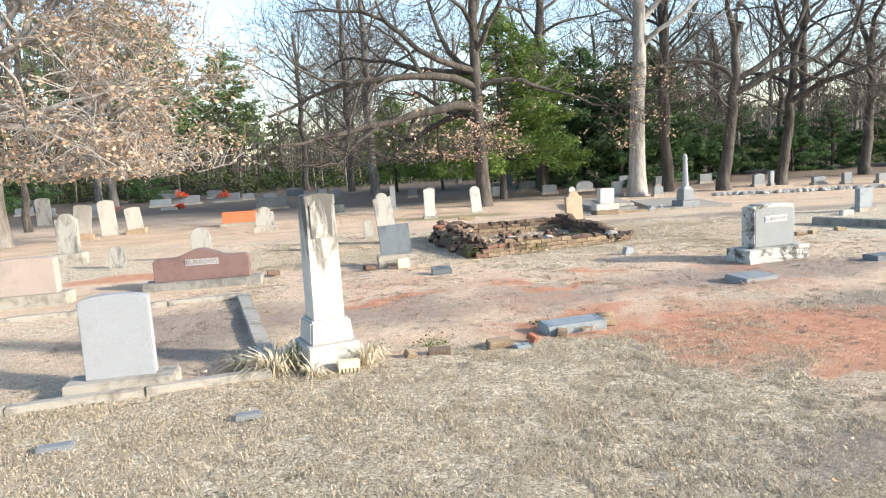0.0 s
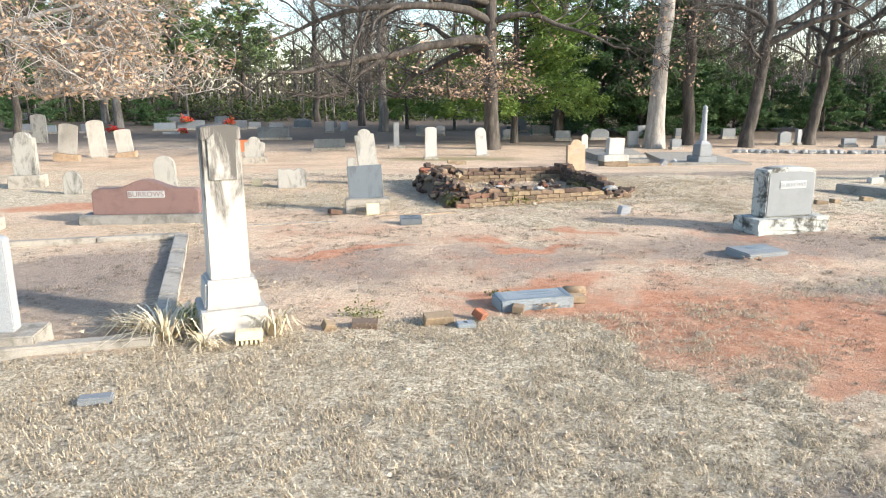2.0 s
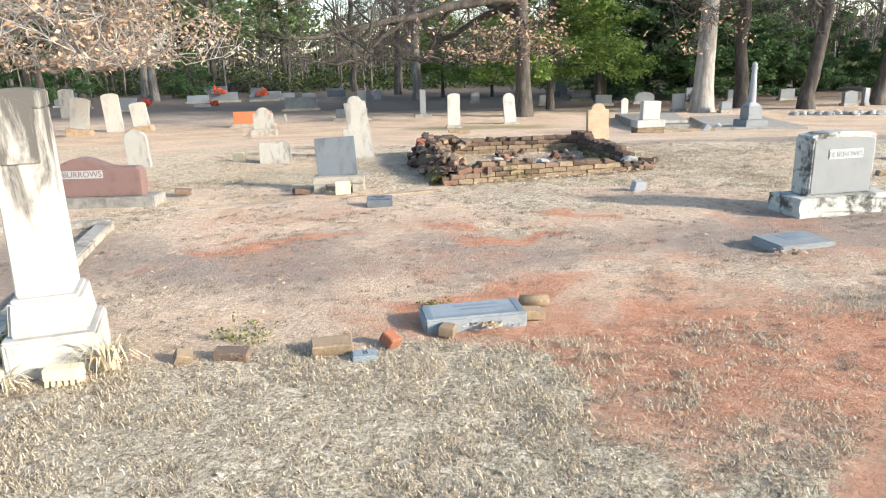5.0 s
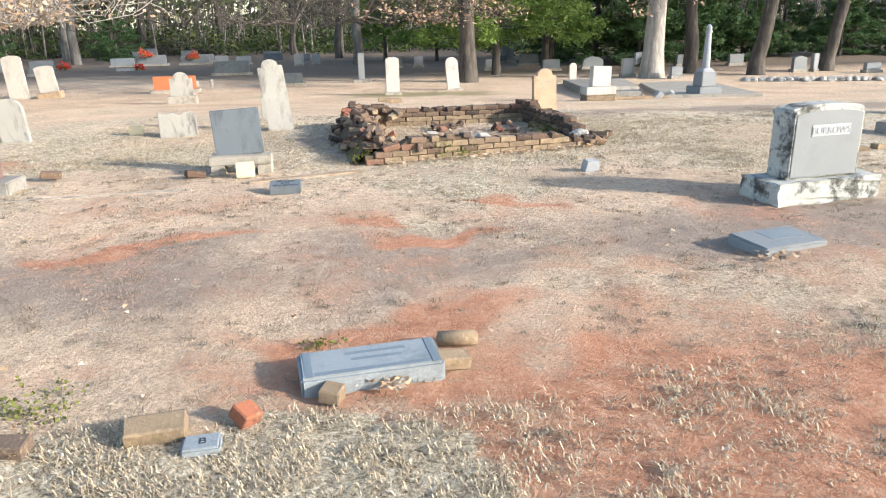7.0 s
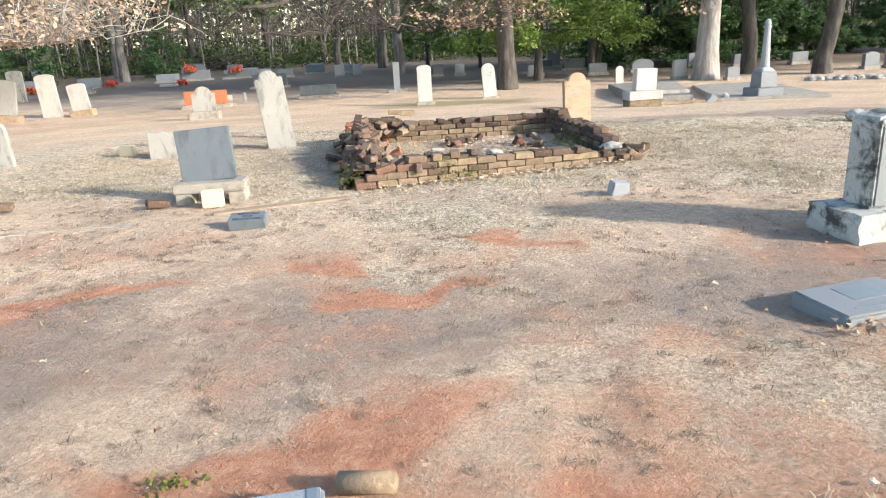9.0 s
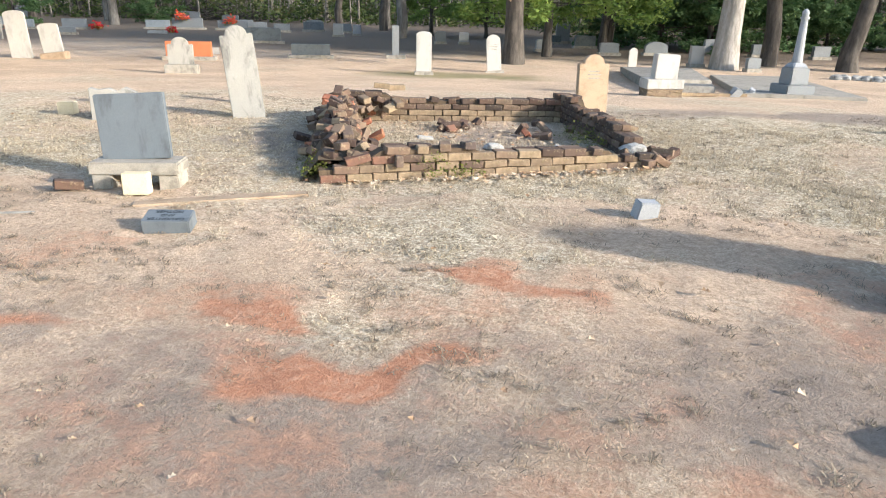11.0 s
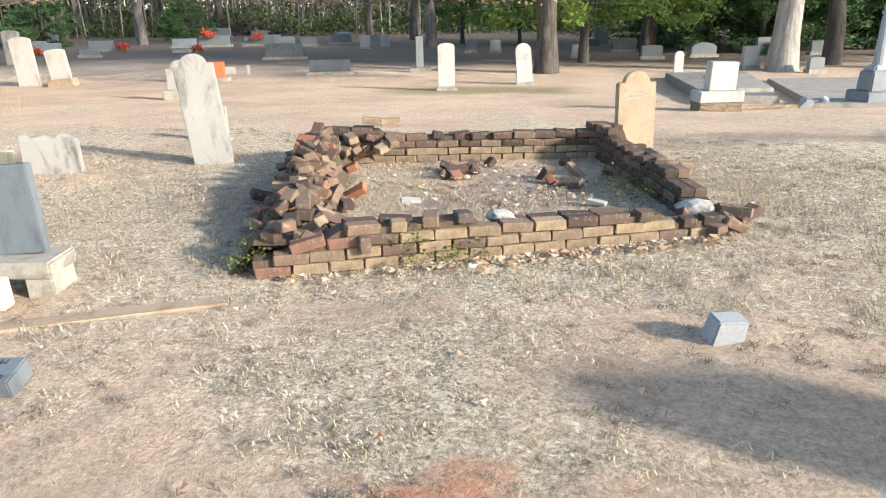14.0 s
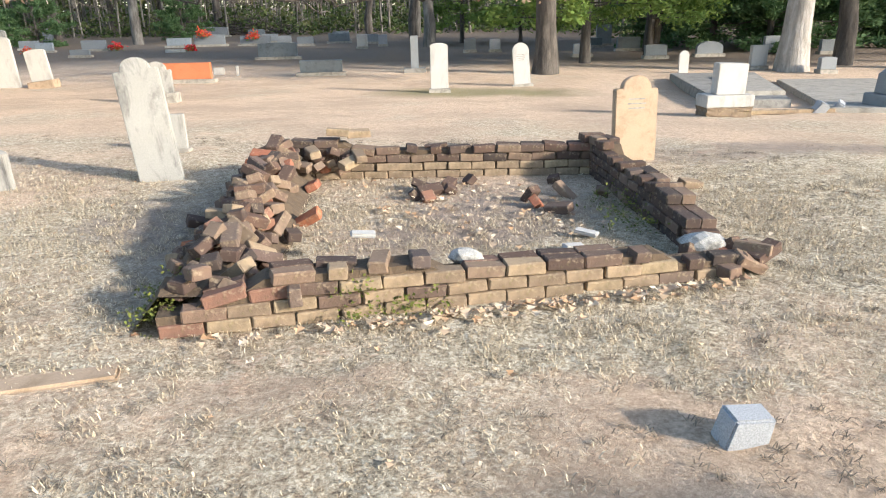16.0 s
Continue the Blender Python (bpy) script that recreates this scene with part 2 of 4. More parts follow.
def outline(w, h, top):
    """The front outline of a headstone, from its lower right corner round to its lower left."""
    a = w / 2
    if top == "arch":
        s = min(a, h * 0.5)
        p = [(a, 0)] + [(a * math.cos(t), h - s + s * math.sin(t)) for t in np.linspace(0, math.pi, 17)] + [(-a, 0)]
    elif top == "low_arch":
        s = h * 0.08
        p = [(a, 0)] + [(a * math.cos(t), h - s + s * math.sin(t)) for t in np.linspace(0.12, math.pi - 0.12, 15)] + [(-a, 0)]
    elif top == "shoulder":
        r, b = a * 0.66, h - a * 0.62
        p = [(a, 0), (a, b), (a * 0.92, b + 0.02), (r, b + 0.01)]
        p += [(r * math.cos(t), b + 0.02 + (h - b - 0.02) * math.sin(t)) for t in np.linspace(0.1, math.pi - 0.1, 13)]
        p += [(-r, b + 0.01), (-a * 0.92, b + 0.02), (-a, b), (-a, 0)]
    elif top == "serpentine":
        p = [(a, 0), (a, h * 0.66)] + [(x, h * (0.74 + 0.26 * 0.5 * (1 + math.cos(min(1, abs(x) / (a * 0.62)) * math.pi)))) for x in np.linspace(a * 0.93, -a * 0.93, 25)] + [(-a, h * 0.66), (-a, 0)]
    elif top == "gothic":
        p = [(a, 0), (a, h * 0.84), (a * 0.5, h * 0.95), (0, h), (-a * 0.5, h * 0.95), (-a, h * 0.84), (-a, 0)]
    elif top == "broken":
        p = [(a, 0), (a * 0.97, h * 0.86), (a * 0.5, h * 1.0), (a * 0.1, h * 0.88), (-a * 0.2, h * 0.97), (-a * 0.7, h * 0.92), (-a, h * 0.99), (-a * 1.02, 0)]
    else:
        p = [(a, 0), (a, h), (-a, h), (-a, 0)]
    return p


def slab(w, d, h, top, z=0.0, bevel=0.008):
    bm = bmesh.new()
    front = [bm.verts.new((x, -d / 2, z + y)) for x, y in outline(w, h, top)]
    f = bm.faces.new(front)
    ex = bmesh.ops.extrude_face_region(bm, geom=[f])
    bmesh.ops.translate(bm, verts=[e for e in ex["geom"] if isinstance(e, bmesh.types.BMVert)], vec=(0, d, 0))
    bmesh.ops.recalc_face_normals(bm, faces=bm.faces[:])
    sharp = [e for e in bm.edges if e.is_manifold and e.calc_face_angle() > 0.9]
    bmesh.ops.bevel(bm, geom=sharp, offset=bevel, segments=2, affect="EDGES")
    return bm


def text_mesh(body, size, depth, mat):
    cu = bpy.data.curves.new("letters", "FONT")
    cu.body, cu.size, cu.extrude, cu.align_x, cu.align_y = body, size, depth, "CENTER", "CENTER"
    tmp = bpy.data.objects.new("letters", cu)
    me = bpy.data.meshes.new_from_object(tmp)
    bpy.data.objects.remove(tmp)
    me.materials.clear()
    me.materials.append(mat)
    return me


def ground_z(y):
    s = min(max((y - 14) / 13, 0), 1)
    return -0.53 * s * s * (3 - 2 * s)


def thing(name, x, y, yaw, label, category, group="", lean=(0, 0), dz=0.0):
    ob = new(name)
    ob.empty_display_size = 0.2
    ob.matrix_basis = pose(x, y, ground_z(y) + dz, lean[0], lean[1], yaw)
    return tagged(ob, label, category, group)


# ---- ground ----
def bump2(x, y, sc, seed):
    return noise.noise((x * sc + seed, y * sc - seed, seed * 0.37))


CLAY = ((3.0, 4.95, 2.1, 0.95, -12), (0.85, 6.2, 0.75, 0.22, 8), (2.0, 5.75, 0.7, 0.3, 12), (4.5, 4.1, 1.7, 0.75, -28), (1.55, 9.05, 0.5, 0.09, -25), 
        (-5.9, 11.0, 1.5, 0.4, 10), (1.2, 7.9, 0.5, 0.08, 10), (0.4, 8.3, 0.4, 0.08, -10), (-1.2, 7.7, 0.7, 0.1, 5), (6.2, 3.3, 1.5, 0.6, -15))
# grey patches: crusted soil, and soft shade painted in on the right (x > 3)
CRUST_SHADE = ((0.9, 7.2, 1.1, 0.9, 20), (-1.2, 7.0, 1.4, 0.8, 10), (3.8, 8.2, 2.2, 0.9, 10), (-3.6, 6.4, 1.4, 1.6, 10), (4.8, 6.0, 1.8, 1.0, 0), (-0.9, 12.6, 0.6, 1.2, 12),
         (2.6, 2.3, 1.5, 0.6, 15), (1.4, 13.2, 1.0, 1.0, 15), (8, 16.5, 6, 0.7, 5))


def patch(x, y, spots):
    best = 0.0
    for cx, cy, a, b, t in spots:
        c, s = math.cos(radians(t)), math.sin(radians(t))
        u, v = ((x - cx) * c + (y - cy) * s) / a, (-(x - cx) * s + (y - cy) * c) / b
        best = max(best, 1.25 - 0.75 * math.hypot(u, v))
    return min(max(best, 0), 1)


def masks(x, y):
    gx, gy = x, y
    x += 0.55 * bump2(gx, gy, 0.8, 31) + 0.25 * bump2(gx, gy, 2.6, 33)
    y += 0.45 * bump2(gx, gy, 0.8, 35) + 0.22 * bump2(gx, gy, 2.6, 37)
    clay = 0.85 * patch(x, y, CLAY) + 0.22 * bump2(x, y, 0.9, 3) + 0.22 * bump2(x, y, 2.4, 13) + (0.19 if 5.6 < y < 9.4 and -2.5 < x < 4.5 else 0) - (0.5 if y < 5.4 - 1.1 * min(1, max(0, (x - 0.9) / 0.5)) - 0.35 * max(0, x - 1.4) else 0)
    crust_shade = patch(x, y, CRUST_SHADE) * 0.9 + 0.3 * bump2(x, y, 0.7, 9)
    turf = 0.42 + 0.55 * bump2(x, y, 0.45, 5) + 0.3 * bump2(x, y, 1.7, 7)
    if y < 5.2 + 0.3 * x and x < 2.5:
        turf += 0.55
    if 5.3 + 0.3 * x < y < 10.7:
        turf -= 0.3
    if 11 < y < 17 and x > 2.4 or y > 9.4 and -1.5 < x < 6 and y < 12:
        turf += 0.12
    turf -= 0.5 * min(1, max(0, (y - 15) / 5))
    # begins ahead of the trees, to darken ground that lies in their shade
    woods = min(max((y - 29 - 4 * bump2(x, y, 0.12, 2)) / 8, 0), 1)
    green = 1.6 * max(0, 1 - math.hypot((x + 0.3) / 3.6, (y - 25.0) / 1.8)) + max(0, 1 - math.hypot(x - 0.8, (y - 31) / 1.5)) + 0.5 * max(0, bump2(x, y, 0.5, 21) - 0.2)
    return clay, turf, crust_shade, woods, green


def build_ground():
    xs = np.concatenate([[-2500, -900, -300, -120, -70, -45, -32], np.arange(-24, -6, 0.4), np.arange(-6, 7, 0.07), np.arange(7, 24, 0.4), [26, 32, 45, 70, 120, 300, 900, 2500]])
    ys = np.concatenate([[-2500, -900, -300, -100, -40, -15, -8, -5, -3], np.arange(-2, 15, 0.07), np.arange(15, 32, 0.3), np.arange(32, 62, 1.2), [70, 85, 120, 300, 900, 2500]])
    verts, att = [], [[], [], [], [], []]
    for y in ys:
        for x in xs:
            near = 1 if abs(x) < 24 and -3 < y < 40 else 0
            z = ground_z(y)
            if near:
                z += 0.018 * bump2(x, y, 1.1, 4) + 0.014 * bump2(x, y, 3.7, 6) + (0.011 * bump2(x, y, 8.0, 8) if y < 15 else 0)
            verts.append((x, y, z - 0.012))
            for a, v in zip(att, masks(x, y)):
                a.append(v)
    nx = len(xs)
    faces = [(j * nx + i, j * nx + i + 1, (j + 1) * nx + i + 1, (j + 1) * nx + i) for j in range(len(ys) - 1) for i in range(nx - 1)]
    me = mesh_from("ground", verts, faces, GROUND, True)
    for name, vals in zip(("clay", "turf", "crust_shade", "woods", "green"), att):
        a = me.attributes.new(name, "FLOAT", "POINT")
        a.data.foreach_set("value", np.array(vals, dtype=np.float32))
    tagged(new("ground", me), "dry winter turf with bare sand and red clay", "ground", kind="structure")


build_ground()


# ---- trees ----
class Wood:
    """Collects tapering limbs as tubes, and the tips of the finest ones."""

    def __init__(self, seed):
        self.v, self.f, self.tips, self.r, self.floor = [], [], [], random.Random(seed), 2.3

    def tube(self, pts, radii, sides):
        base = len(self.v)
        n = len(pts)
        for i, (p, rad) in enumerate(zip(pts, radii)):
            d = (pts[min(i + 1, n - 1)] - pts[max(i - 1, 0)]).normalized()
            u = d.cross(Vector((0.31, 0.2, 0.93)) if abs(d.z) < 0.85 else Vector((1, 0, 0))).normalized()
            w = d.cross(u)
            for k in range(sides):
                a = 2 * math.pi * k / sides
                self.v.append(tuple(p + (u * math.cos(a) + w * math.sin(a)) * rad))
        for i in range(n - 1):
            for k in range(sides):
                k2 = (k + 1) % sides
                self.f.append((base + i * sides + k, base + i * sides + k2, base + (i + 1) * sides + k2, base + (i + 1) * sides + k))

    def limb(self, p, d, length, rad, level, up=0.1, wob=0.25, kids=5, fall=0.0, minimum=0.006):
        r = self.r
        steps = max(3, min(9, int(length / 0.35))) if level > 0 else 3
        pts, radii = [p.copy()], [rad]
        d = d.normalized()
        for i in range(steps):
            d = (d + Vector((r.uniform(-wob, wob), r.uniform(-wob, wob), r.uniform(-wob, wob) + up * 0.3 - fall * 0.3))).normalized()
            if p.z < self.floor and d.z < 0.15:
                d.z = 0.15
            p = p + d * (length / steps)
            pts.append(p.copy())
            radii.append(max(minimum, rad * (1 - 0.75 * (i + 1) / steps)))
        self.tube(pts, radii, 8 if rad > 0.12 else 5 if rad > 0.03 else 3)
        if level <= 0:
            self.tips.append((pts[-1], d))
            self.tips.append((pts[len(pts) // 2], d))
            return
        for k in range(kids):
            t = 0.25 + 0.75 * (k + r.random()) / kids
            i = min(steps - 1, int(t * steps))
            q = pts[i].lerp(pts[i + 1], t * steps - i if t * steps - i <= 1 else 1)
            axis = (pts[i + 1] - pts[i]).normalized()
            side = axis.cross(Vector((r.gauss(0, 1), r.gauss(0, 1), r.gauss(0, 1)))).normalized()
            nd = axis * r.uniform(0.4, 0.9) + side * r.uniform(0.6, 1.0)
            self.limb(q, nd, length * r.uniform(0.38, 0.62), max(minimum, radii[i] * r.uniform(0.4, 0.6)), level - 1, up, wob, kids, fall, minimum)

    def cut(self):
        """Closes the part built so far and starts the next."""
        done = (self.v, self.f)
        self.v, self.f = [], []
        return done

    def mesh(self, mat):
        return mesh_from("trunk", self.v, self.f, mat, True)


def leaves(spots, rng, per, size, spread, mat, slim=0.55, droop=0.0):
    v, f = [], []
    for p, d in spots:
        for _ in range(per):
            c = p + Vector((rng.gauss(0, spread), rng.gauss(0, spread), rng.gauss(0, spread * 0.7) - droop))
            a = Vector((rng.gauss(0, 1), rng.gauss(0, 1), rng.gauss(0, 0.6))).normalized()
            b = a.cross(Vector((rng.gauss(0, 1), rng.gauss(0, 1), rng.gauss(0, 1)))).normalized()
            s = size * rng.uniform(0.6, 1.3)
            n = len(v)
            v += [tuple(c - a * s * 0.5), tuple(c + b * s * slim * 0.5), tuple(c + a * s * 0.5), tuple(c - b * s * slim * 0.5)]
            f.append((n, n + 1, n + 2, n + 3))
    return mesh_from("crown", v, f, mat)


def trunk_limbs(wood, height, rad, lean=(0, 0), bend=0.04, flare=1.35):
    """A trunk from the ground up, with a flared foot; returns its points."""
    r = wood.r
    pts, radii = [], []
    for i in range(13):
        t = i / 12
        pts.append(Vector((lean[0] * t * height + r.uniform(-bend, bend) * (i > 0), lean[1] * t * height + r.uniform(-bend, bend) * (i > 0), -0.1 + height * t)))
        radii.append(rad * (1 - 0.45 * t) * (flare if i == 0 else 1.08 if i == 1 else 1))
    wood.tube(pts, radii, 12)
    return pts


def tree(name, x, y, label, group, wood, bark, crown=None, limbs=None):
    ob = thing(name, x, y, 0, label, "tree", group)
    if limbs:
        part("trunk", mesh_from("trunk", *limbs[0], bark, True), None, ob)
        for v, f in limbs[1:]:
            part("limb", mesh_from("limb", v, f, bark, True), None, ob)
    else:
        part("trunk", wood.mesh(bark), None, ob)
    if crown:
        part("crown", crown, None, ob)
    return ob


# leaf-holding oak with drooping limbs
w = Wood(11)
pts = trunk_limbs(w, 7.0, 0.33, (0.03, 0.0))
limbs = [w.cut()]
for h, d, ln, rd in ((3.3, (0.95, -0.35, 0.15), 7.0, 0.13), (4.2, (0.9, 0.3, 0.25), 8.0, 0.14), (3.8, (0.3, -0.95, 0.2), 6.0, 0.12), (5.0, (1.0, -0.1, 0.35), 8.5, 0.13),
                     (5.6, (-0.6, -0.7, 0.3), 5.0, 0.12), (6.0, (0.6, 0.7, 0.5), 6.0, 0.12), (6.4, (0.6, -0.5, 0.7), 6.5, 0.12), (5.2, (-0.9, 0.2, 0.3), 5.0, 0.1), (6.9, (0.2, 0.1, 1), 5, 0.15), (4.6, (0.85, -0.6, 0.2), 7.5, 0.13), (5.9, (0.9, 0.1, 0.6), 8.0, 0.13), (3.0, (0.7, 0.6, 0.1), 6.5, 0.11), (6.6, (0.8, -0.2, 0.9), 8.0, 0.13)):
    i = min(11, int(h / 7.0 * 12))
    w.limb(pts[i], Vector(d), ln * 0.8, rd, 3, 0.0, 0.3, 7, 0.06, 0.014)
    limbs.append(w.cut())
rng = random.Random(5)
spots = [t for t in w.tips if t[0].z > 1.6 + 1.3 * rng.random() and rng.random() < 0.45]
tree("oak_tree", -15.6, 21.6, "broad oak still holding tan dead leaves", "", w, BARK_PALE, leaves(spots, rng, 5, 0.15, 0.13, OAK_LEAF), limbs)

# twin-stemmed oak with long level limbs
w = Wood(23)
pts = trunk_limbs(w, 9.0, 0.32, (-0.01, 0))
limbs = [w.cut()]
for h, d, ln, rd in ((5.2, (-1, -0.2, 0.0), 9.0, 0.22), (5.8, (-0.95, -0.3, 0.2), 9.5, 0.2), (4.9, (-0.95, 0.15, -0.05), 8.0, 0.16), (6.4, (-1, -0.1, 0.35), 8.5, 0.16), (4.3, (-0.9, 0.4, 0.15), 7.0, 0.15), (6.0, (-0.9, 0.1, 0.15), 9.0, 0.18), (5.6, (0.8, -0.5, 0.3), 6.0, 0.14), (6.2, (-0.6, 0.3, 0.5), 7.0, 0.13), (6.8, (0.7, -0.2, 0.6), 6.5, 0.13),
                     (7.5, (-0.3, -0.5, 0.8), 6.0, 0.12), (8.2, (0.3, 0.4, 0.9), 6.0, 0.12), (4.2, (0.4, -0.9, 0.1), 3.5, 0.07), (8.9, (0, 0, 1), 5, 0.15)):
    w.limb(pts[min(11, int(h / 9.0 * 12))], Vector(d), ln, rd, 3, 0.05, 0.34, 7, 0.0, 0.009)
    limbs.append(w.cut())
rng = random.Random(8)
spots = [t for t in w.tips if t[0].x > -3.5 and t[0].z < 5.6 and rng.random() < 0.22]
# the dark bark colour carries the shade on these limbs
tree("oak_tree", 1.02, 29.9, "gray oak with long level bare limbs and few tan leaves", "", w, BARK_DARK, leaves(spots, rng, 5, 0.15, 0.15, OAK_LEAF), limbs)

# tall straight trunk
w = Wood(31)
pts = trunk_limbs(w, 13.0, 0.38, (0.035, 0), 0.06)
limbs = [w.cut()]
for h, d, ln, rd in ((6.5, (0.6, -0.3, 0.6), 5.0, 0.13), (7.8, (-0.7, 0.1, 0.5), 5.0, 0.12), (8.6, (0.6, 0.3, 0.9), 6.0, 0.16), (10, (-0.5, -0.5, 0.6), 5, 0.12), (11.5, (0.4, -0.4, 0.8), 5, 0.12), (12.6, (-0.1, 0.2, 1), 5, 0.15)):
    w.limb(pts[min(11, int(h / 13.0 * 12))], Vector(d), ln, rd, 3, 0.1, 0.22, 5, 0.0, 0.008)
    limbs.append(w.cut())
tree("tall_tree", 8.0, 30.4, "tall straight tree with pale gray scaly bark", "", w, BARK_PALE, None, limbs)

# dark leaning oak with arching limbs
w = Wood(41)
pts = trunk_limbs(w, 7.5, 0.28, (0.1, 0), 0.1)
limbs = [w.cut()]
for h, d, ln, rd in ((4.6, (0.85, -0.4, 0.75), 8.5, 0.17), (5.4, (0.95, -0.2, 0.5), 9.0, 0.15), (5.0, (-0.6, -0.2, 0.9), 6.0, 0.13), (6.6, (0.3, 0.2, 1.0), 7.0, 0.16), (7.2, (-0.2, -0.2, 1.0), 6.0, 0.15), (4.0, (-0.8, -0.3, 0.1), 3.5, 0.08)):
    w.limb(pts[min(11, int(h / 7.5 * 12))], Vector(d), ln, rd, 3, 0.0, 0.32, 7, 0.06, 0.010)
    limbs.append(w.cut())
dark_oak = tree("bare_oak", 12.05, 30.8, "dark leaning bare oak with arching limbs", "", w, BARK_DARK, None, limbs)

for x, y, yw, k in ((15.3, 32.2, -35, 0.9), (21.5, 36.0, 40, 1.0)):
    ob = copy_thing(dark_oak, pose(x, y, ground_z(y), 0, 0, yw))
    ob.scale = (k, k, k)

# bare forest trees, three forms repeated
BARE = []
for k in range(3):
    w = Wood(60 + k)
    pts = trunk_limbs(w, 11.0 + k, 0.24, (0.02 * (k - 1), 0.01), 0.12, 1.2)
    for n in range(13):
        i = 5 + (n * 7) // 13
        a = n * 2.4 + k
        w.limb(pts[min(i, 12)], Vector((math.cos(a), math.sin(a), 0.7)), 3.6 + w.r.random() * 2, 0.08, 2, 0.15, 0.24, 6, 0.0, 0.012)
    BARE.append(w)
FOREST_LABEL = "bare gray hardwood at the edge of the woods"
first = []
for k, (x, y, bark, s) in enumerate(((-25.2, 49.8, BARK, 1.2), (-5.4, 44, BARK, 1.15), (13.5, 44.0, BARK_DARK, 1.0))):
    ob = tree("forest_tree", x, y, FOREST_LABEL, "trees at the edge of the woods", BARE[k], bark)
    ob.scale = (s, s, s)
    first.append(ob)
rng = random.Random(77)
more = [(10.0, 32.4, 1.1), (4.9, 39.5, 1.25), (-31, 50, 1.1), (-8, 52, 1.0), (22, 44, 1.2), (13.5, 44, 1.2), (-20, 30.5, 0.7)]
for _ in range(44):
    more.append((rng.uniform(-62, 46), rng.uniform(54, 84), rng.uniform(0.75, 1.3)))
for i, (x, y, s) in enumerate(more):
    src = first[i % 3] if i > 8 else first[2]
    ob = copy_thing(src, pose(x, y, ground_z(y), 0, 0, rng.uniform(0, 360)))
    ob.scale = (s, s, s * rng.uniform(0.9, 1.1))


def evergreen(seed, height, width, n, size, mat, base=0.6, power=0.8):
    """A conifer: trunk, whorled boughs and sprays of foliage that hang on them."""
    w = Wood(seed)
    pts = trunk_limbs(w, height, height * 0.018, (0, 0), 0.05)
    r = w.r
    spots = []
    boughs = int(height * 11)
    for k in range(boughs):
        t = (k + r.random()) / boughs
        z = base + (height - base) * t
        reach = width * (1 - t) ** power * r.uniform(0.55, 1.1) + 0.15
        a = r.uniform(0, 6.283)
        d = Vector((math.cos(a), math.sin(a), r.uniform(-0.1, 0.35)))
        p0 = Vector((0, 0, z))
        w.tube([p0, p0 + d * reach * 0.5, p0 + d * reach], [0.03, 0.02, 0.008], 3)
        for q in range(max(3, int(reach * 5))):
            spots.append((p0 + d * reach * r.uniform(0.25, 1.0) ** 0.7, d))
    per = max(1, n // len(spots))
    return w, leaves(spots, r, per, size, 0.2, mat, 0.4, 0.05)


def evergreen_group(name, label, seed, height, width, n, size, mat, places, group, base=0.6, power=0.8):
    w, crown = evergreen(seed, height, width, n, size, mat, base, power)
    x, y, s = places[0]
    ob = tree(name, x, y, label, group, w, BARK_DARK, crown)
    ob.scale = (s, s, s)
    r = random.Random(seed)
    for x, y, s in places[1:]:
        c = copy_thing(ob, pose(x, y, ground_z(y), 0, 0, r.uniform(0, 360)))
        c.scale = (s, s, s * r.uniform(0.9, 1.1))


evergreen_group("cedar_tree", "bright green feathery cedar beside the oak", 3, 9.0, 3.4, 15000, 0.24, CEDAR_LEAF, ((2.2, 33.5, 1.0), (4.6, 37.0, 0.9), (-4.2, 47.0, 0.7), (-1.0, 46.0, 0.6)), "cedars", 1.3, 0.5)
evergreen_group("evergreen_tree", "dark green spreading evergreen with boughs to the ground", 4, 10.0, 5.2, 26000, 0.30, DARK_LEAF,
                ((7.6, 41.0, 0.8), (9.6, 40.0, 0.75), (11.6, 41.5, 0.85), (13.6, 44.0, 0.55), (16.0, 43.5, 0.42), (18.5, 44.5, 0.45), (21.0, 43.0, 0.4), (24.0, 44.0, 0.46), (27.5, 43.0, 0.42), (31.0, 44.0, 0.5), (6.2, 47.0, 0.6), (36, 42, 0.6), (-30.0, 47.0, 0.45), (-24.5, 54.0, 0.4), (-37, 48, 0.5)), "dark evergreens", 0.3, 0.6)
evergreen_group("pine_tree", "tall pale green pine in the far woods", 6, 16.0, 4.6, 12000, 0.42, PINE_LEAF,
                ((-27.0, 64.0, 1.0), (-32.0, 68.0, 1.1), (-22.5, 70.0, 0.9), (-38, 66, 1.05), (-44.0, 62.0, 1.0), (-50, 70, 1.0), (-57, 66, 1.0)), "pines", 5.0, 0.45)


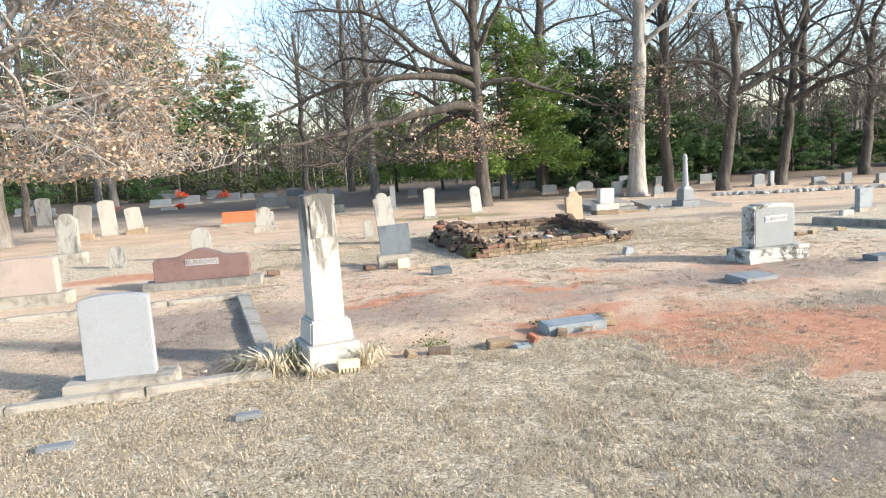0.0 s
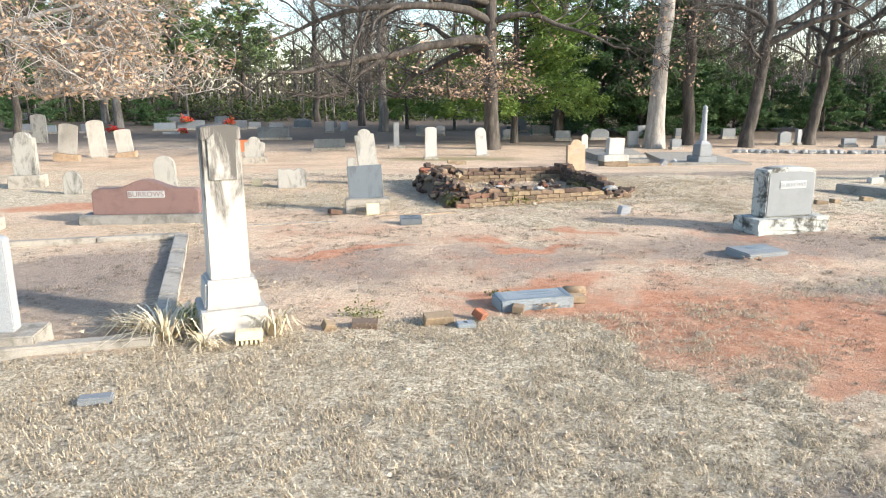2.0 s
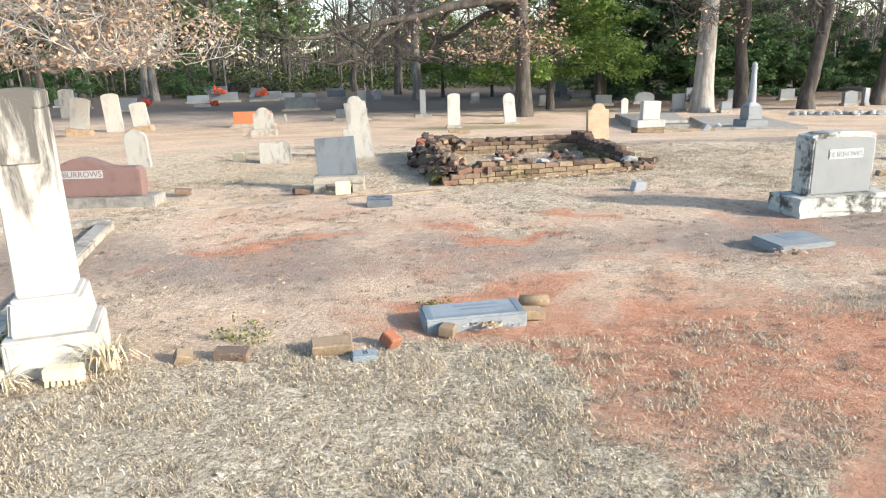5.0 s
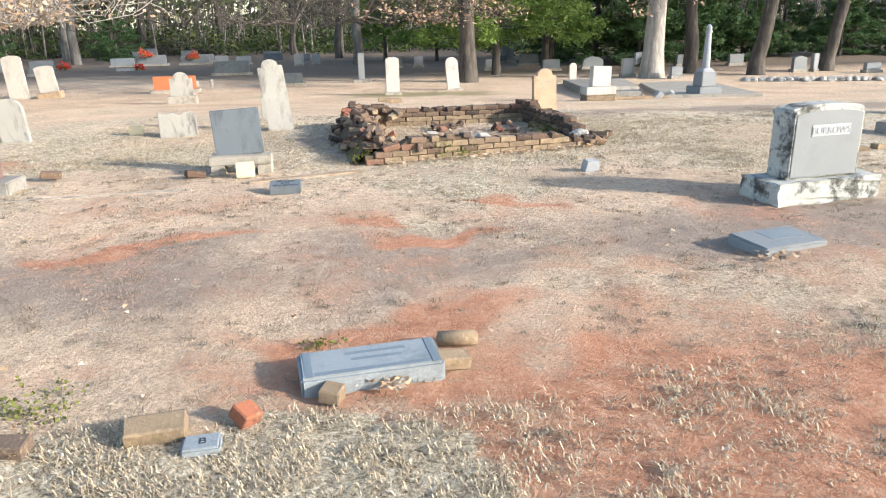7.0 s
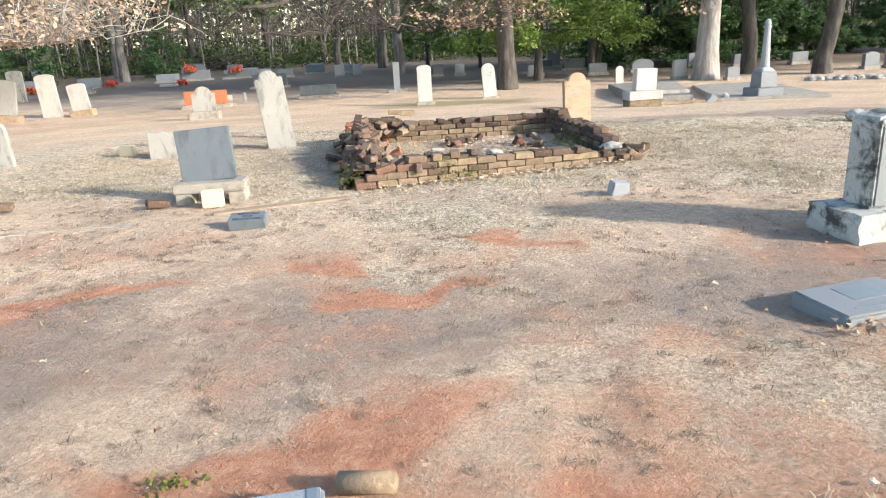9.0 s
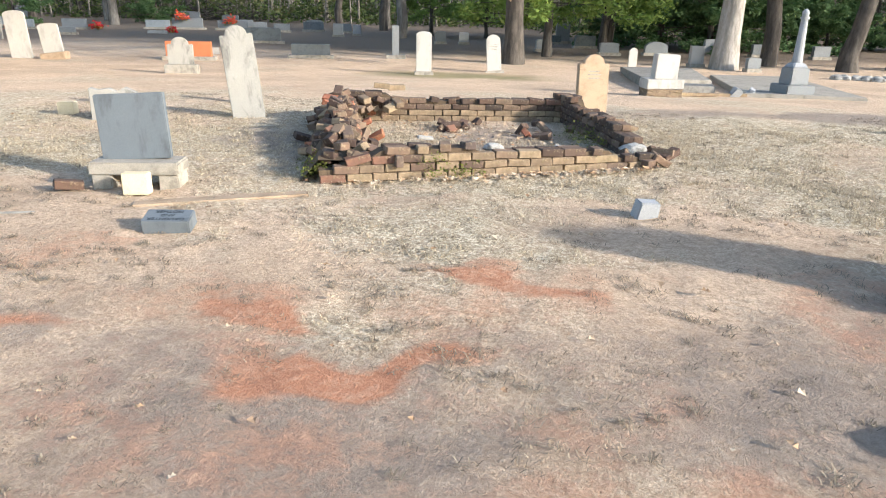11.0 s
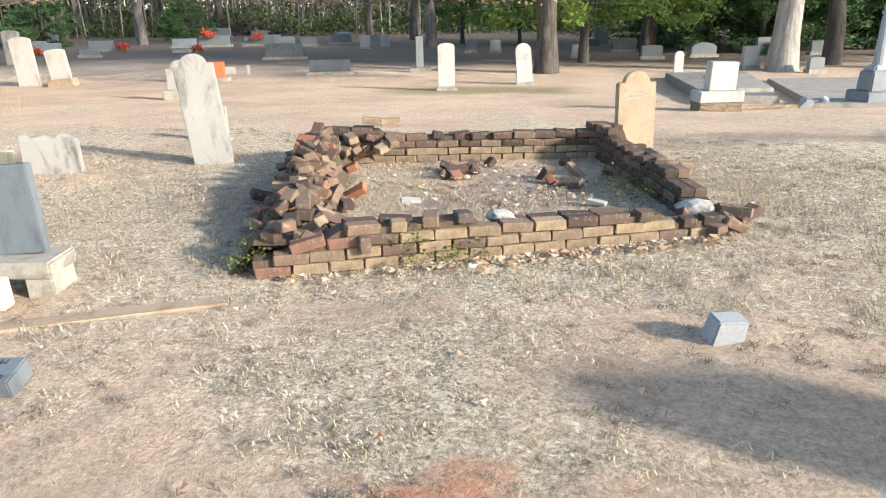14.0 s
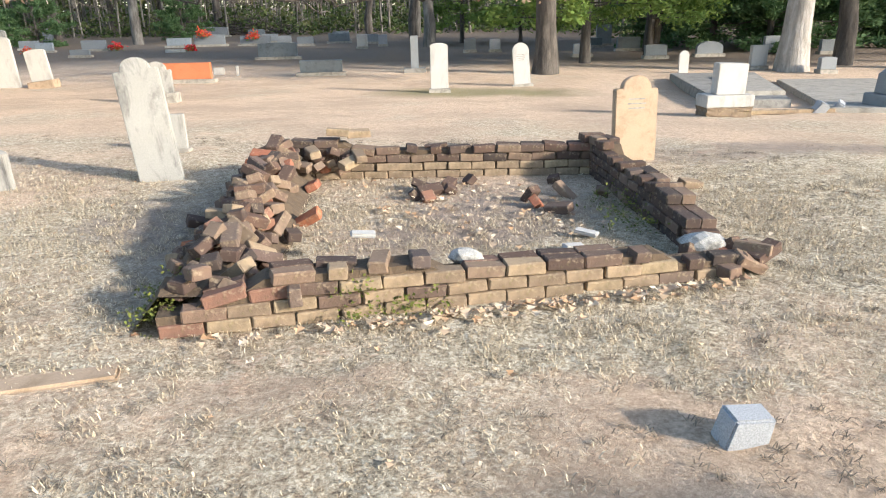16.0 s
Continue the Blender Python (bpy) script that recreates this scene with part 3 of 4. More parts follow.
# undergrowth and thin stems behind the last graves
def build_undergrowth():
    r = random.Random(91)
    spots = []
    for _ in range(900):
        x, y = r.uniform(-75, 50), r.uniform(60, 78)
        if x > 2:
            y -= 12
        h = r.uniform(0.4, 2.6)
        for _ in range(9):
            spots.append((Vector((x + r.gauss(0, 0.7), y + r.gauss(0, 0.6), ground_z(y) + h * r.random())), None))
    me = leaves(spots, r, 4, 0.38, 0.3, SHRUB_LEAF, 0.5)
    tagged(new("undergrowth", me), "dull green and brown undergrowth along the woods", "undergrowth", kind="stuff")
    w = Wood(92)
    for _ in range(850):
        x, y = r.uniform(-75, 50), r.uniform(60, 95)
        if x > 4:
            y -= 8
        p = Vector((x, y, ground_z(y) - 0.1))
        h = r.uniform(4, 11)
        top = p + Vector((r.uniform(-0.6, 0.6), 0, h))
        w.tube([p, p.lerp(top, 0.5) + Vector((r.uniform(-.1, .1), 0, 0)), top], [r.uniform(0.04, 0.11), 0.05, 0.015], 4)
        for _ in range(14):
            q = p.lerp(top, r.uniform(0.35, 1.0))
            d = Vector((r.uniform(-1, 1), r.uniform(-0.6, 0.6), r.uniform(0.2, 1.2)))
            w.tube([q, q + d * r.uniform(0.5, 1.5)], [0.02, 0.007], 3)
    tagged(new("far_saplings", w.mesh(BARK)), "thicket of thin bare gray saplings", "woods", kind="stuff")
    # distant wooded rise that closes the view
    spots = []
    for _ in range(5200):
        a = r.uniform(-1.25, 1.25)
        d = r.uniform(96, 120)
        x, y = d * math.sin(a) - 5, d * math.cos(a)
        spots.append((Vector((x, y, -0.6 + r.random() ** 1.3 * (9 + 3 * math.sin(x * 0.11)))), None))
    me = leaves(spots, r, 7, 1.1, 1.0, SHRUB_LEAF, 0.6)
    tagged(new("far_woods", me), "hazy mixed woods beyond the cemetery", "woods", kind="stuff")


build_undergrowth()


# ---- gravestones ----
def inscription(parent, w, z, d, lines, mat, r):
    """Bars for lettering too worn to read."""
    for k in range(lines):
        bw = w * r.uniform(0.35, 0.62)
        part("worn_line", box(bw, 0.004, 0.014, 0.001, z - k * 0.045), mat, parent, m=Matrix.Translation((0, -d / 2 - 0.001, 0)))


def headstone(x, y, yaw, w, h, d, top, mat, label, base=None, base_mat=None, lean=(0, 0), lines=0, group="gravestones", z0=0.0):
    """base: width, depth, height. The tablet stands on it."""
    ob = thing("gravestone", x, y, yaw, label, "gravestone", group, lean, z0)
    z = -0.05
    if base:
        part("base", box(base[0], base[1], base[2] + 0.05, 0.014, -0.05, 0.003, seed=int(abs(x * 7))), base_mat or mat, ob)
        z = base[2]
    part("tablet", slab(w, d, h - max(z, 0) - min(z, 0), top, z), mat, ob)
    if lines:
        inscription(ob, w, h * 0.72, d, lines, MARBLE_DARK, random.Random(int(x * 31)))
    return ob


# far rows: x, y, width, height, top, material, label
FAR = (
    (-9.25, 27.5, 1.42, 0.56, "flat", ORANGE_STONE, "wide low orange granite gravestone"),
    (-5.85, 29.5, 1.3, 0.46, "flat", GRANITE_DARK, "wide low blue-gray gravestone"),
    (-10.2, 36.4, 1.6, 0.66, "low_arch", GRANITE_DARK, "wide dark gray gravestone"),
    (-20.2, 46.0, 1.35, 0.5, "flat", BLUE_SLAB, "low pale blue-gray gravestone"),
    (-18.7, 46.7, 1.75, 0.62, "flat", GRANITE, "wide gray granite gravestone"),
    (-16.1, 47.1, 1.7, 0.55, "low_arch", GRANITE, "wide gray granite gravestone"),
    (-25.0, 59.5, 1.9, 0.7, "low_arch", GRANITE, "wide gray granite gravestone"),
    (-19.3, 54.3, 1.1, 0.65, "low_arch", GRANITE_DARK, "wide dark gray gravestone"),
    (-14.9, 48.4, 0.8, 0.45, "low_arch", GRANITE, "small gray granite gravestone"),
    (-12.8, 46.3, 0.9, 0.46, "flat", GRANITE, "small gray granite gravestone"),
    (-11.5, 48.2, 1.2, 0.55, "flat", GRANITE_DARK, "wide dark gray gravestone"),
    (-9.4, 47.5, 0.8, 0.5, "flat", GRANITE, "small gray granite gravestone"),
    (-8.6, 43.1, 0.52, 0.66, "flat", MARBLE, "small upright white marble gravestone"),
    (-8.0, 44.8, 0.45, 0.57, "flat", GRANITE_PALE, "small upright pale granite gravestone"),
    (-2.7, 39.7, 0.5, 0.56, "low_arch", GRANITE, "small gray granite gravestone"),
    (-1.6, 39.7, 0.46, 0.54, "low_arch", GRANITE_PALE, "small pale granite gravestone"),
    (2.1, 36.5, 0.66, 0.48, "low_arch", GRANITE_PALE, "small pale granite gravestone"),
    (2.6, 42.0, 0.8, 0.42, "low_arch", GRANITE_DARK, "small dark gray gravestone"),
    (3.1, 43.1, 0.7, 0.93, "flat", GRANITE, "tall square gray granite gravestone"),
    (4.0, 39.4, 0.95, 0.55, "flat", GRANITE_DARK, "wide dark gray gravestone"),
    (4.7, 35.3, 0.78, 0.48, "low_arch", GRANITE, "gray granite gravestone"),
    (6.65, 36.0, 0.95, 0.53, "arch", GRANITE, "rounded gray granite gravestone"),
    (7.2, 30.9, 0.46, 0.68, "flat", MARBLE, "upright white marble gravestone"),
    (8.7, 29.6, 0.43, 0.43, "low_arch", GRANITE, "small gray granite gravestone"),
    (14.1, 31.9, 0.55, 0.6, "gothic", GRANITE, "pointed gray gravestone among shrubs"),
    (14.7, 31.9, 0.2, 0.68, "flat", GRANITE_PALE, "narrow pale stone post marker"),
    (16.3, 30.7, 0.6, 0.36, "flat", GRANITE, "low gray granite gravestone"),
    (17.3, 30.2, 0.4, 0.5, "flat", GRANITE, "small gray granite gravestone"),
    (18.6, 29.6, 0.7, 0.42, "low_arch", GRANITE, "low gray granite gravestone"),
    (13.2, 36.4, 0.7, 0.5, "flat", GRANITE, "gray granite gravestone by the woods"),
    (11.0, 36.8, 0.8, 0.5, "flat", GRANITE, "gray granite gravestone by the woods"),
    (9.3, 38.0, 0.7, 0.6, "low_arch", GRANITE_PALE, "pale granite gravestone by the woods"),
    (-23.7, 43.4, 1.3, 0.55, "flat", GRANITE, "wide gray granite gravestone"),
    (-26.0, 42.5, 0.9, 0.5, "flat", BLUE_SLAB, "blue-gray granite gravestone"),
    (-29.0, 45.0, 1.1, 0.5, "flat", GRANITE, "wide gray granite gravestone"),
    (-21.0, 38.6, 0.9, 0.35, "low_arch", GRANITE, "low gray granite gravestone"),
    (-33.0, 52.0, 1.2, 0.8, "flat", GRANITE_DARK, "wide dark gray gravestone"),
    (-36.0, 56.0, 1.0, 0.9, "flat", GRANITE, "square gray granite gravestone"),
    (-12.3, 51.0, 1.0, 0.55, "low_arch", GRANITE, "gray granite gravestone"),
    (-16.5, 50.0, 1.0, 0.5, "flat", GRANITE, "gray granite gravestone"),
)
for x, y, w_, h_, top, mat, label in FAR:
    headstone(x, y, 12, w_, h_, 0.2, top, mat, label + " on concrete", (w_ * 1.18, 0.34, 0.1), CONCRETE, group="far gravestones")

# nearer stones
headstone(-13.1, 26.35, 12, 0.6, 1.05, 0.1, "low_arch", MARBLE, "leaning white marble gravestone on a tan base", (0.75, 0.4, 0.18), TAN_STONE, (0, -6))
headstone(-14.1, 24.0, 14, 0.62, 1.30, 0.1, "low_arch", MARBLE, "tall leaning white marble gravestone on a tan base", (0.8, 0.4, 0.25), TAN_STONE, (0, 8))
headstone(-14.1, 26.2, 14, 0.62, 1.40, 0.1, "low_arch", MARBLE, "tall white marble gravestone with rounded top", lean=(0, -3))
headstone(-21.5, 34.4, 12, 0.72, 1.4, 0.12, "low_arch", MARBLE_STAINED, "tall weathered marble gravestone with rounded top")
headstone(-6.72, 21.95, 12, 0.60, 0.84, 0.09, "shoulder", MARBLE_STAINED, "stained marble gravestone with shouldered top", (0.76, 0.34, 0.2), CONCRETE)
headstone(-1.83, 14.02, 16, 0.40, 1.12, 0.07, "shoulder", MARBLE_STAINED, "tall weathered marble tablet with shouldered round top", lean=(-3, -6))
headstone(-2.45, 15.4, 14, 0.2, 0.42, 0.07, "flat", MARBLE_STAINED, "small upright stained marble footstone", (0.26, 0.18, 0.03), CONCRETE)
headstone(-3.32, 13.5, 14, 0.55, 0.38, 0.12, "broken", MARBLE_STAINED, "broken stump of a stained marble gravestone")
headstone(-1.25, 24.95, 12, 0.42, 1.13, 0.08, "low_arch", MARBLE, "bright white marble tablet on a small base", (0.52, 0.3, 0.08), CONCRETE)
headstone(0.6, 26.6, 12, 0.42, 1.06, 0.08, "arch", MARBLE, "white marble tablet with rounded top leaning back", (0.55, 0.28, 0.04), CONCRETE, (-5, -4), 4)
headstone(-3.1, 30.5, 12, 0.24, 1.1, 0.2, "flat", GRANITE, "narrow gray stone post on a low base", (0.7, 0.5, 0.12), CONCRETE_DARK)
headstone(4.95, 29.8, 12, 0.28, 0.62, 0.08, "arch", MARBLE, "small white marble tablet with rounded top")
headstone(2.56, 15.4, 20, 0.44, 0.82, 0.09, "shoulder", TAN_STONE, "tan lichened gravestone behind the brick enclosure", lines=3, lean=(-3, 0))
headstone(-8.75, 13.5, 10, 0.42, 1.1, 0.2, "shoulder", MARBLE_DARK, "dark lichened marble gravestone on a block base", (0.62, 0.42, 0.24), CONCRETE)
headstone(-7.27, 12.55, 10, 0.32, 0.42, 0.08, "arch", MARBLE_DARK, "small dark mottled gravestone with rounded top")
headstone(-5.7, 13.1, 10, 0.40, 0.66, 0.09, "arch", MARBLE_STAINED, "black-streaked marble gravestone with rounded top", lean=(0, -3))
headstone(-6.85, 8.85, 10, 0.85, 0.72, 0.22, "low_arch", PINK_STONE, "weathered pink granite gravestone on a wide base", (1.15, 0.42, 0.16), CONCRETE)

headstone(9.2, 14.9, 14, 0.36, 0.52, 0.16, "flat", BLUE_SLAB, "small blue-gray upright gravestone on bare sand", (0.5, 0.3, 0.08), CONCRETE)
ob = thing("flat_marker", 5.85, 8.6, 16, "low plain gray granite marker in dry turf", "gravestone")
part("body", box(0.5, 0.26, 0.12, 0.012, -0.05, 0.004), GRANITE_DARK, ob)
ob = thing("small_marker", 8.45, 14.25, 10, "low white marble block lying on sand", "marker")
part("body", box(0.3, 0.14, 0.13, 0.015, -0.03, 0.004), MARBLE, ob)

# wide red granite family stone
ob = headstone(-4.47, 9.65, 7, 1.5, 0.62, 0.2, "serpentine", RED_GRANITE, "wide red granite gravestone with pale lettered panel", (1.85, 0.42, 0.12), CONCRETE_DARK)
panel = part("name_panel", box(0.52, 0.012, 0.10, 0.003, 0.0), LETTER_PALE, ob, "pale lettered panel", Matrix.Translation((0.02, -0.104, 0.36)))
part("letters", text_mesh("BURROWS", 0.105, 0.002, RED_GRANITE), None, panel, m=pose(0, -0.008, 0.05, 90, 0, 0))

# thick gray slab within the kerb
ob = headstone(-3.36, 4.42, 12, 0.58, 0.86, 0.13, "low_arch", GRANITE_PALE, "plain pale gray granite gravestone on a base", (0.92, 0.36, 0.12), CONCRETE)

# square marble shaft on two plinths
ob = thing("marble_shaft", -1.62, 4.92, 26, "tall white marble shaft with stained gabled top on plinths", "gravestone", "gravestones")
part("lower_plinth", box(0.50, 0.50, 0.27, 0.012, -0.05, 0.003), MARBLE, ob)
part("upper_plinth", box(0.42, 0.42, 0.22, 0.02, 0.22, 0.0, 0.9), MARBLE, ob)
part("shaft", box(0.30, 0.28, 1.06, 0.01, 0.44, 0.0, 0.94, 0), SHAFT_MARBLE, ob)
bm = slab(0.29, 0.275, 0.11, "gothic", 1.495)
part("gabled_cap", bm, SHAFT_MARBLE, ob, "black-stained gabled marble cap")
for a in (1, -1):
    part("carved_arch", slab(0.20, 0.010, 0.36, "gothic", 1.2, 0.003), SHAFT_MARBLE, ob, m=Matrix.Translation((0, -0.142 * a, 0)))
ob = thing("cored_brick", -1.38, 4.60, 14, "pale cored brick set at the foot of the shaft", "brick")
part("body", box(0.20, 0.09, 0.07, 0.006, 0.025, 0.002), CREAM, ob)
for n in range(6):
    part("rib", box(0.02, 0.085, 0.035, 0.003, -0.01), CREAM, ob, m=Matrix.Translation((-0.085 + n * 0.034, 0, 0)))

# wide gray family stone on a rock-faced base
ob = thing("family_gravestone", 4.45, 9.2, 19, "wide gray granite gravestone with rock-faced edges and name panel", "gravestone", "gravestones")
bm = box(1.12, 0.50, 0.22, 0, -0.03, 0.012, 1.0, 5, 4)
part("base", bm, ROCK_FACE, ob, "rough rock-faced granite base")
bm = slab(0.80, 0.26, 0.66, "low_arch", 0.19, 0.02)
part("tablet", bm, ROCK_FACE, ob)
part("polished_face", slab(0.73, 0.012, 0.59, "low_arch", 0.205, 0.004), GRANITE, ob, "smooth gray polished face", Matrix.Translation((0, -0.132, 0)))
panel = part("name_panel", box(0.42, 0.008, 0.10, 0.002, 0.0), LETTER_PALE, ob, "pale frosted name panel", Matrix.Translation((0.02, -0.1405, 0.57)))
part("letters", text_mesh("BURROWS", 0.088, 0.002, GRANITE_PALE), None, panel, m=pose(0, -0.006, 0.045, 90, 0, 0))

# slate-gray stone on a broken base
ob = thing("gravestone", -1.38, 10.6, 10, "blue-gray slate gravestone on a cracked concrete base", "gravestone", "gravestones")
part("base", box(0.70, 0.30, 0.10, 0.012, 0.10, 0.004), CONCRETE, ob)
for sx in (-1, 1):
    part("footing", box(0.16, 0.26, 0.15, 0.01, -0.03, 0.004), CONCRETE, ob, m=Matrix.Translation((sx * 0.26, 0, 0)))
part("tablet", slab(0.54, 0.07, 0.52, "flat", 0.2, 0.006), SLATE, ob, m=pose(0, 0.02, 0, -3, -3, 0))
ob = thing("cream_block", -1.26, 10.33, 12, "square cream brick leaning at a gravestone base", "brick")
part("body", box(0.20, 0.10, 0.17, 0.008, -0.01, 0.002), CREAM, ob)
ob = thing("cream_block", -4.1, 13.7, 10, "square cream brick beside a broken gravestone", "brick")
part("body", box(0.2, 0.15, 0.16, 0.008, -0.01, 0.003), CREAM, ob)

# lettered footstone seen from behind its head
ob = thing("footstone", -0.60, 9.56, 189, "small blue-gray lettered footstone set in sand", "gravestone", "", (-12, 0), dz=0.02)
part("body", box(0.31, 0.17, 0.10, 0.006, -0.03, 0.001), SLATE, ob)
for k, (word, sz) in enumerate((("DAUGHTER", 0.046), ("AND", 0.042), ("MOTHER", 0.046))):
    part("letters", text_mesh(word, sz, 0.002, LETTER_DARK), None, ob, m=pose(0, 0.05 - k * 0.05, 0.071, 0, 0, 0))

# small pale peaked footstone
ob = thing("footstone", 2.62, 10.5, 22, "small pale gray chamfered footstone leaning in sand", "gravestone", "", (8, 6))
part("body", box(0.18, 0.11, 0.14, 0.008, -0.035, 0.002, 0.92), GRANITE_PALE, ob)

# raised ledger with broken bricks
ob = thing("ledger_stone", 0.83, 5.67, 17, "raised blue-gray marble ledger with carved border", "gravestone", "", (3, 0))
part("body", box(0.68, 0.26, 0.15, 0.012, -0.07, 0.003), BLUE_SLAB, ob)
for sx in (-1, 1):
    part("border", box(0.035, 0.24, 0.006, 0.001, 0.0775), DARK_PANEL, ob, m=Matrix.Translation((sx * 0.30, 0, 0)))
part("border", box(0.55, 0.03, 0.006, 0.001, 0.0775), DARK_PANEL, ob, m=Matrix.Translation((0, -0.10, 0)))
r = random.Random(2)
for k in range(2):
    part("worn_line", box(0.30 - 0.05 * k, 0.025, 0.004, 0.001, 0.0785), DARK_PANEL, ob, m=Matrix.Translation((0.03, 0.06 - 0.06 * k, 0)))

# bevelled flat marker
ob = thing("flat_marker", 3.55, 7.66, 27, "low granite marker with dark inset panel", "gravestone", "", (4, 2))
part("body", box(0.62, 0.36, 0.10, 0.012, -0.04, 0.003), GRANITE, ob)
part("inset_panel", box(0.30, 0.16, 0.006, 0.002, 0.0575), DARK_PANEL, ob, m=Matrix.Translation((0.05, 0.04, 0)))
part("border", box(0.32, 0.025, 0.006, 0.002, 0.0575), DARK_PANEL, ob, m=Matrix.Translation((-0.03, -0.11, 0)))

# lettered chip
ob = thing("initial_marker", 0.24, 5.02, 14, "small pale blue stone with the letter B", "gravestone")
part("body", box(0.15, 0.115, 0.05, 0.008, -0.02, 0.002), BLUE_SLAB, ob)
part("letters", text_mesh("B", 0.06, 0.002, LETTER_DARK), None, ob, m=pose(0.005, 0.0, 0.0305, 0, 0, 0))
for x, y, w_ in ((-2.0, 3.55, 0.20), (-3.25, 3.12, 0.24)):
    ob = thing("flush_marker", x, y, 16, "small flat gray marker flush with the grass", "gravestone")
    part("body", box(w_, 0.09, 0.05, 0.008, -0.02, 0.002), GRANITE, ob)


# tall spire monument
def monument():
    ob = thing("spire_monument", 7.05, 20.9, 15, "tall gray marble spire on a stepped base", "monument")
    part("base", box(0.62, 0.62, 0.30, 0.015, -0.05, 0.004), GRANITE, ob)
    part("die", box(0.42, 0.42, 0.34, 0.02, 0.25, 0.0, 0.92), GRANITE, ob)
    part("cap", box(0.36, 0.36, 0.1, 0.02, 0.59, 0.0, 0.6), GRANITE_PALE, ob)
    bm = bmesh.new()
    bmesh.ops.create_cone(bm, cap_ends=True, segments=12, radius1=0.10, radius2=0.065, depth=0.85, matrix=Matrix.Translation((0, 0, 1.11)))
    part("shaft", bm, GRANITE_PALE, ob)
    bm = bmesh.new()
    bmesh.ops.create_cone(bm, cap_ends=True, segments=12, radius1=0.085, radius2=0.085, depth=0.05, matrix=Matrix.Translation((0, 0, 1.55)))
    bmesh.ops.create_icosphere(bm, subdivisions=2, radius=0.07, matrix=Matrix.Translation((0, 0, 1.63)) @ Matrix.Diagonal((1, 1, 1.35, 1)))
    part("finial", bm, GRANITE_PALE, ob)


monument()

# white stone on a brick footing
ob = thing("gravestone", 4.22, 19.7, 14, "white marble block gravestone on a worn brick footing", "gravestone", "gravestones")
part("footing", box(0.70, 0.42, 0.19, 0, -0.05, 0.014, 1, 4), BRICK_TAN, ob, "worn tan brick footing")
part("base", box(0.74, 0.42, 0.18, 0.012, 0.14, 0.002), MARBLE, ob)
part("tablet", slab(0.46, 0.22, 0.46, "flat", 0.32, 0.012), MARBLE, ob, m=pose(0.02, 0, 0, 0, 2, 0))


# ---- kerbs, slabs, paths ----
def kerb_run(name, pts, w, h, mat, label, smooth=0.004):
    ob = thing(name, pts[0][0], pts[0][1], 0, label, "kerb")
    o = Vector((pts[0][0], pts[0][1]))
    for (x0, y0), (x1, y1) in zip(pts, pts[1:]):
        ln = math.hypot(x1 - x0, y1 - y0)
        n = max(1, round(ln / 1.1))
        a = math.degrees(math.atan2(y1 - y0, x1 - x0))
        for k in range(n):
            t = (k + 0.5) / n
            part("kerb_stone", box(ln / n - 0.006, w, h + 0.06, 0.012, -0.06, smooth, seed=k + int(abs(x0) * 10)), mat, ob,
                 m=pose(x0 + (x1 - x0) * t - o.x, y0 + (y1 - y0) * t - o.y, 0, 0, 0, a))
    return ob


kerb_run("plot_kerb", ((-7.2, 2.95), (-2.08, 4.60)), 0.13, 0.055, CONCRETE, "low weathered concrete kerb round a grave plot")
kerb_run("plot_kerb", ((-2.12, 4.74), (-3.48, 8.42)), 0.17, 0.06, CONCRETE, "low dark concrete kerb round a grave plot")
kerb_run("plot_kerb", ((-8.5, 7.1), (-3.5, 8.52)), 0.12, 0.05, CONCRETE, "low sunken concrete kerb round a grave plot")
kerb_run("path_edging", ((-3.6, 9.25), (-1.7, 9.75)), 0.06, -0.012, CONCRETE, "flush strip of tan edging in sand")
kerb_run("path_edging", ((-1.15, 10.05), (0.02, 10.62)), 0.14, -0.004, TAN_STONE, "flush strip of tan edging in sand")
kerb_run("plot_kerb", ((7.1, 13.0), (8.0, 11.7)), 0.22, 0.14, CONCRETE_DARK, "low mossy concrete kerb of a grave plot")


def platform(name, corners, h, mat, label):
    bm = bmesh.new()
    vs = [bm.verts.new((x, y, ground_z(y) - 0.1)) for x, y in corners]
    f = bm.faces.new(vs)
    ex = bmesh.ops.extrude_face_region(bm, geom=[f])
    bmesh.ops.translate(bm, verts=[e for e in ex["geom"] if isinstance(e, bmesh.types.BMVert)], vec=(0, 0, h + 0.1))
    bmesh.ops.recalc_face_normals(bm, faces=bm.faces[:])
    bmesh.ops.bevel(bm, geom=bm.edges[:], offset=0.02, segments=2, affect="EDGES")
    return tagged(new(name, bm_mesh(name, bm, mat)), label, "slab")


platform("concrete_slab", ((4.35, 20.9), (5.6, 21.2), (6.6, 28.4), (4.4, 28.2)), 0.14, CONCRETE_DARK, "raised concrete grave slab with mossy side")
platform("ledger_slab", ((4.95, 21.8), (5.7, 22.0), (6.3, 26.8), (5.2, 26.6)), 0.24, CONCRETE, "flat gray ledger stone on a concrete slab")
platform("concrete_slab", ((5.95, 20.4), (8.3, 20.3), (9.2, 27.6), (6.9, 27.4)), 0.06, CONCRETE, "broad pale concrete slab under a monument")
for x, y, yw, lean in ((5.75, 20.3, 20, (20, 25)), (6.1, 20.6, 70, (35, -10))):
    ob = thing("broken_stone", x, y, yw, "broken pale stone leaning at a slab", "stone", "", lean)
    part("body", box(0.2, 0.12, 0.22, 0.015, -0.05, 0.012), GRANITE_PALE, ob)


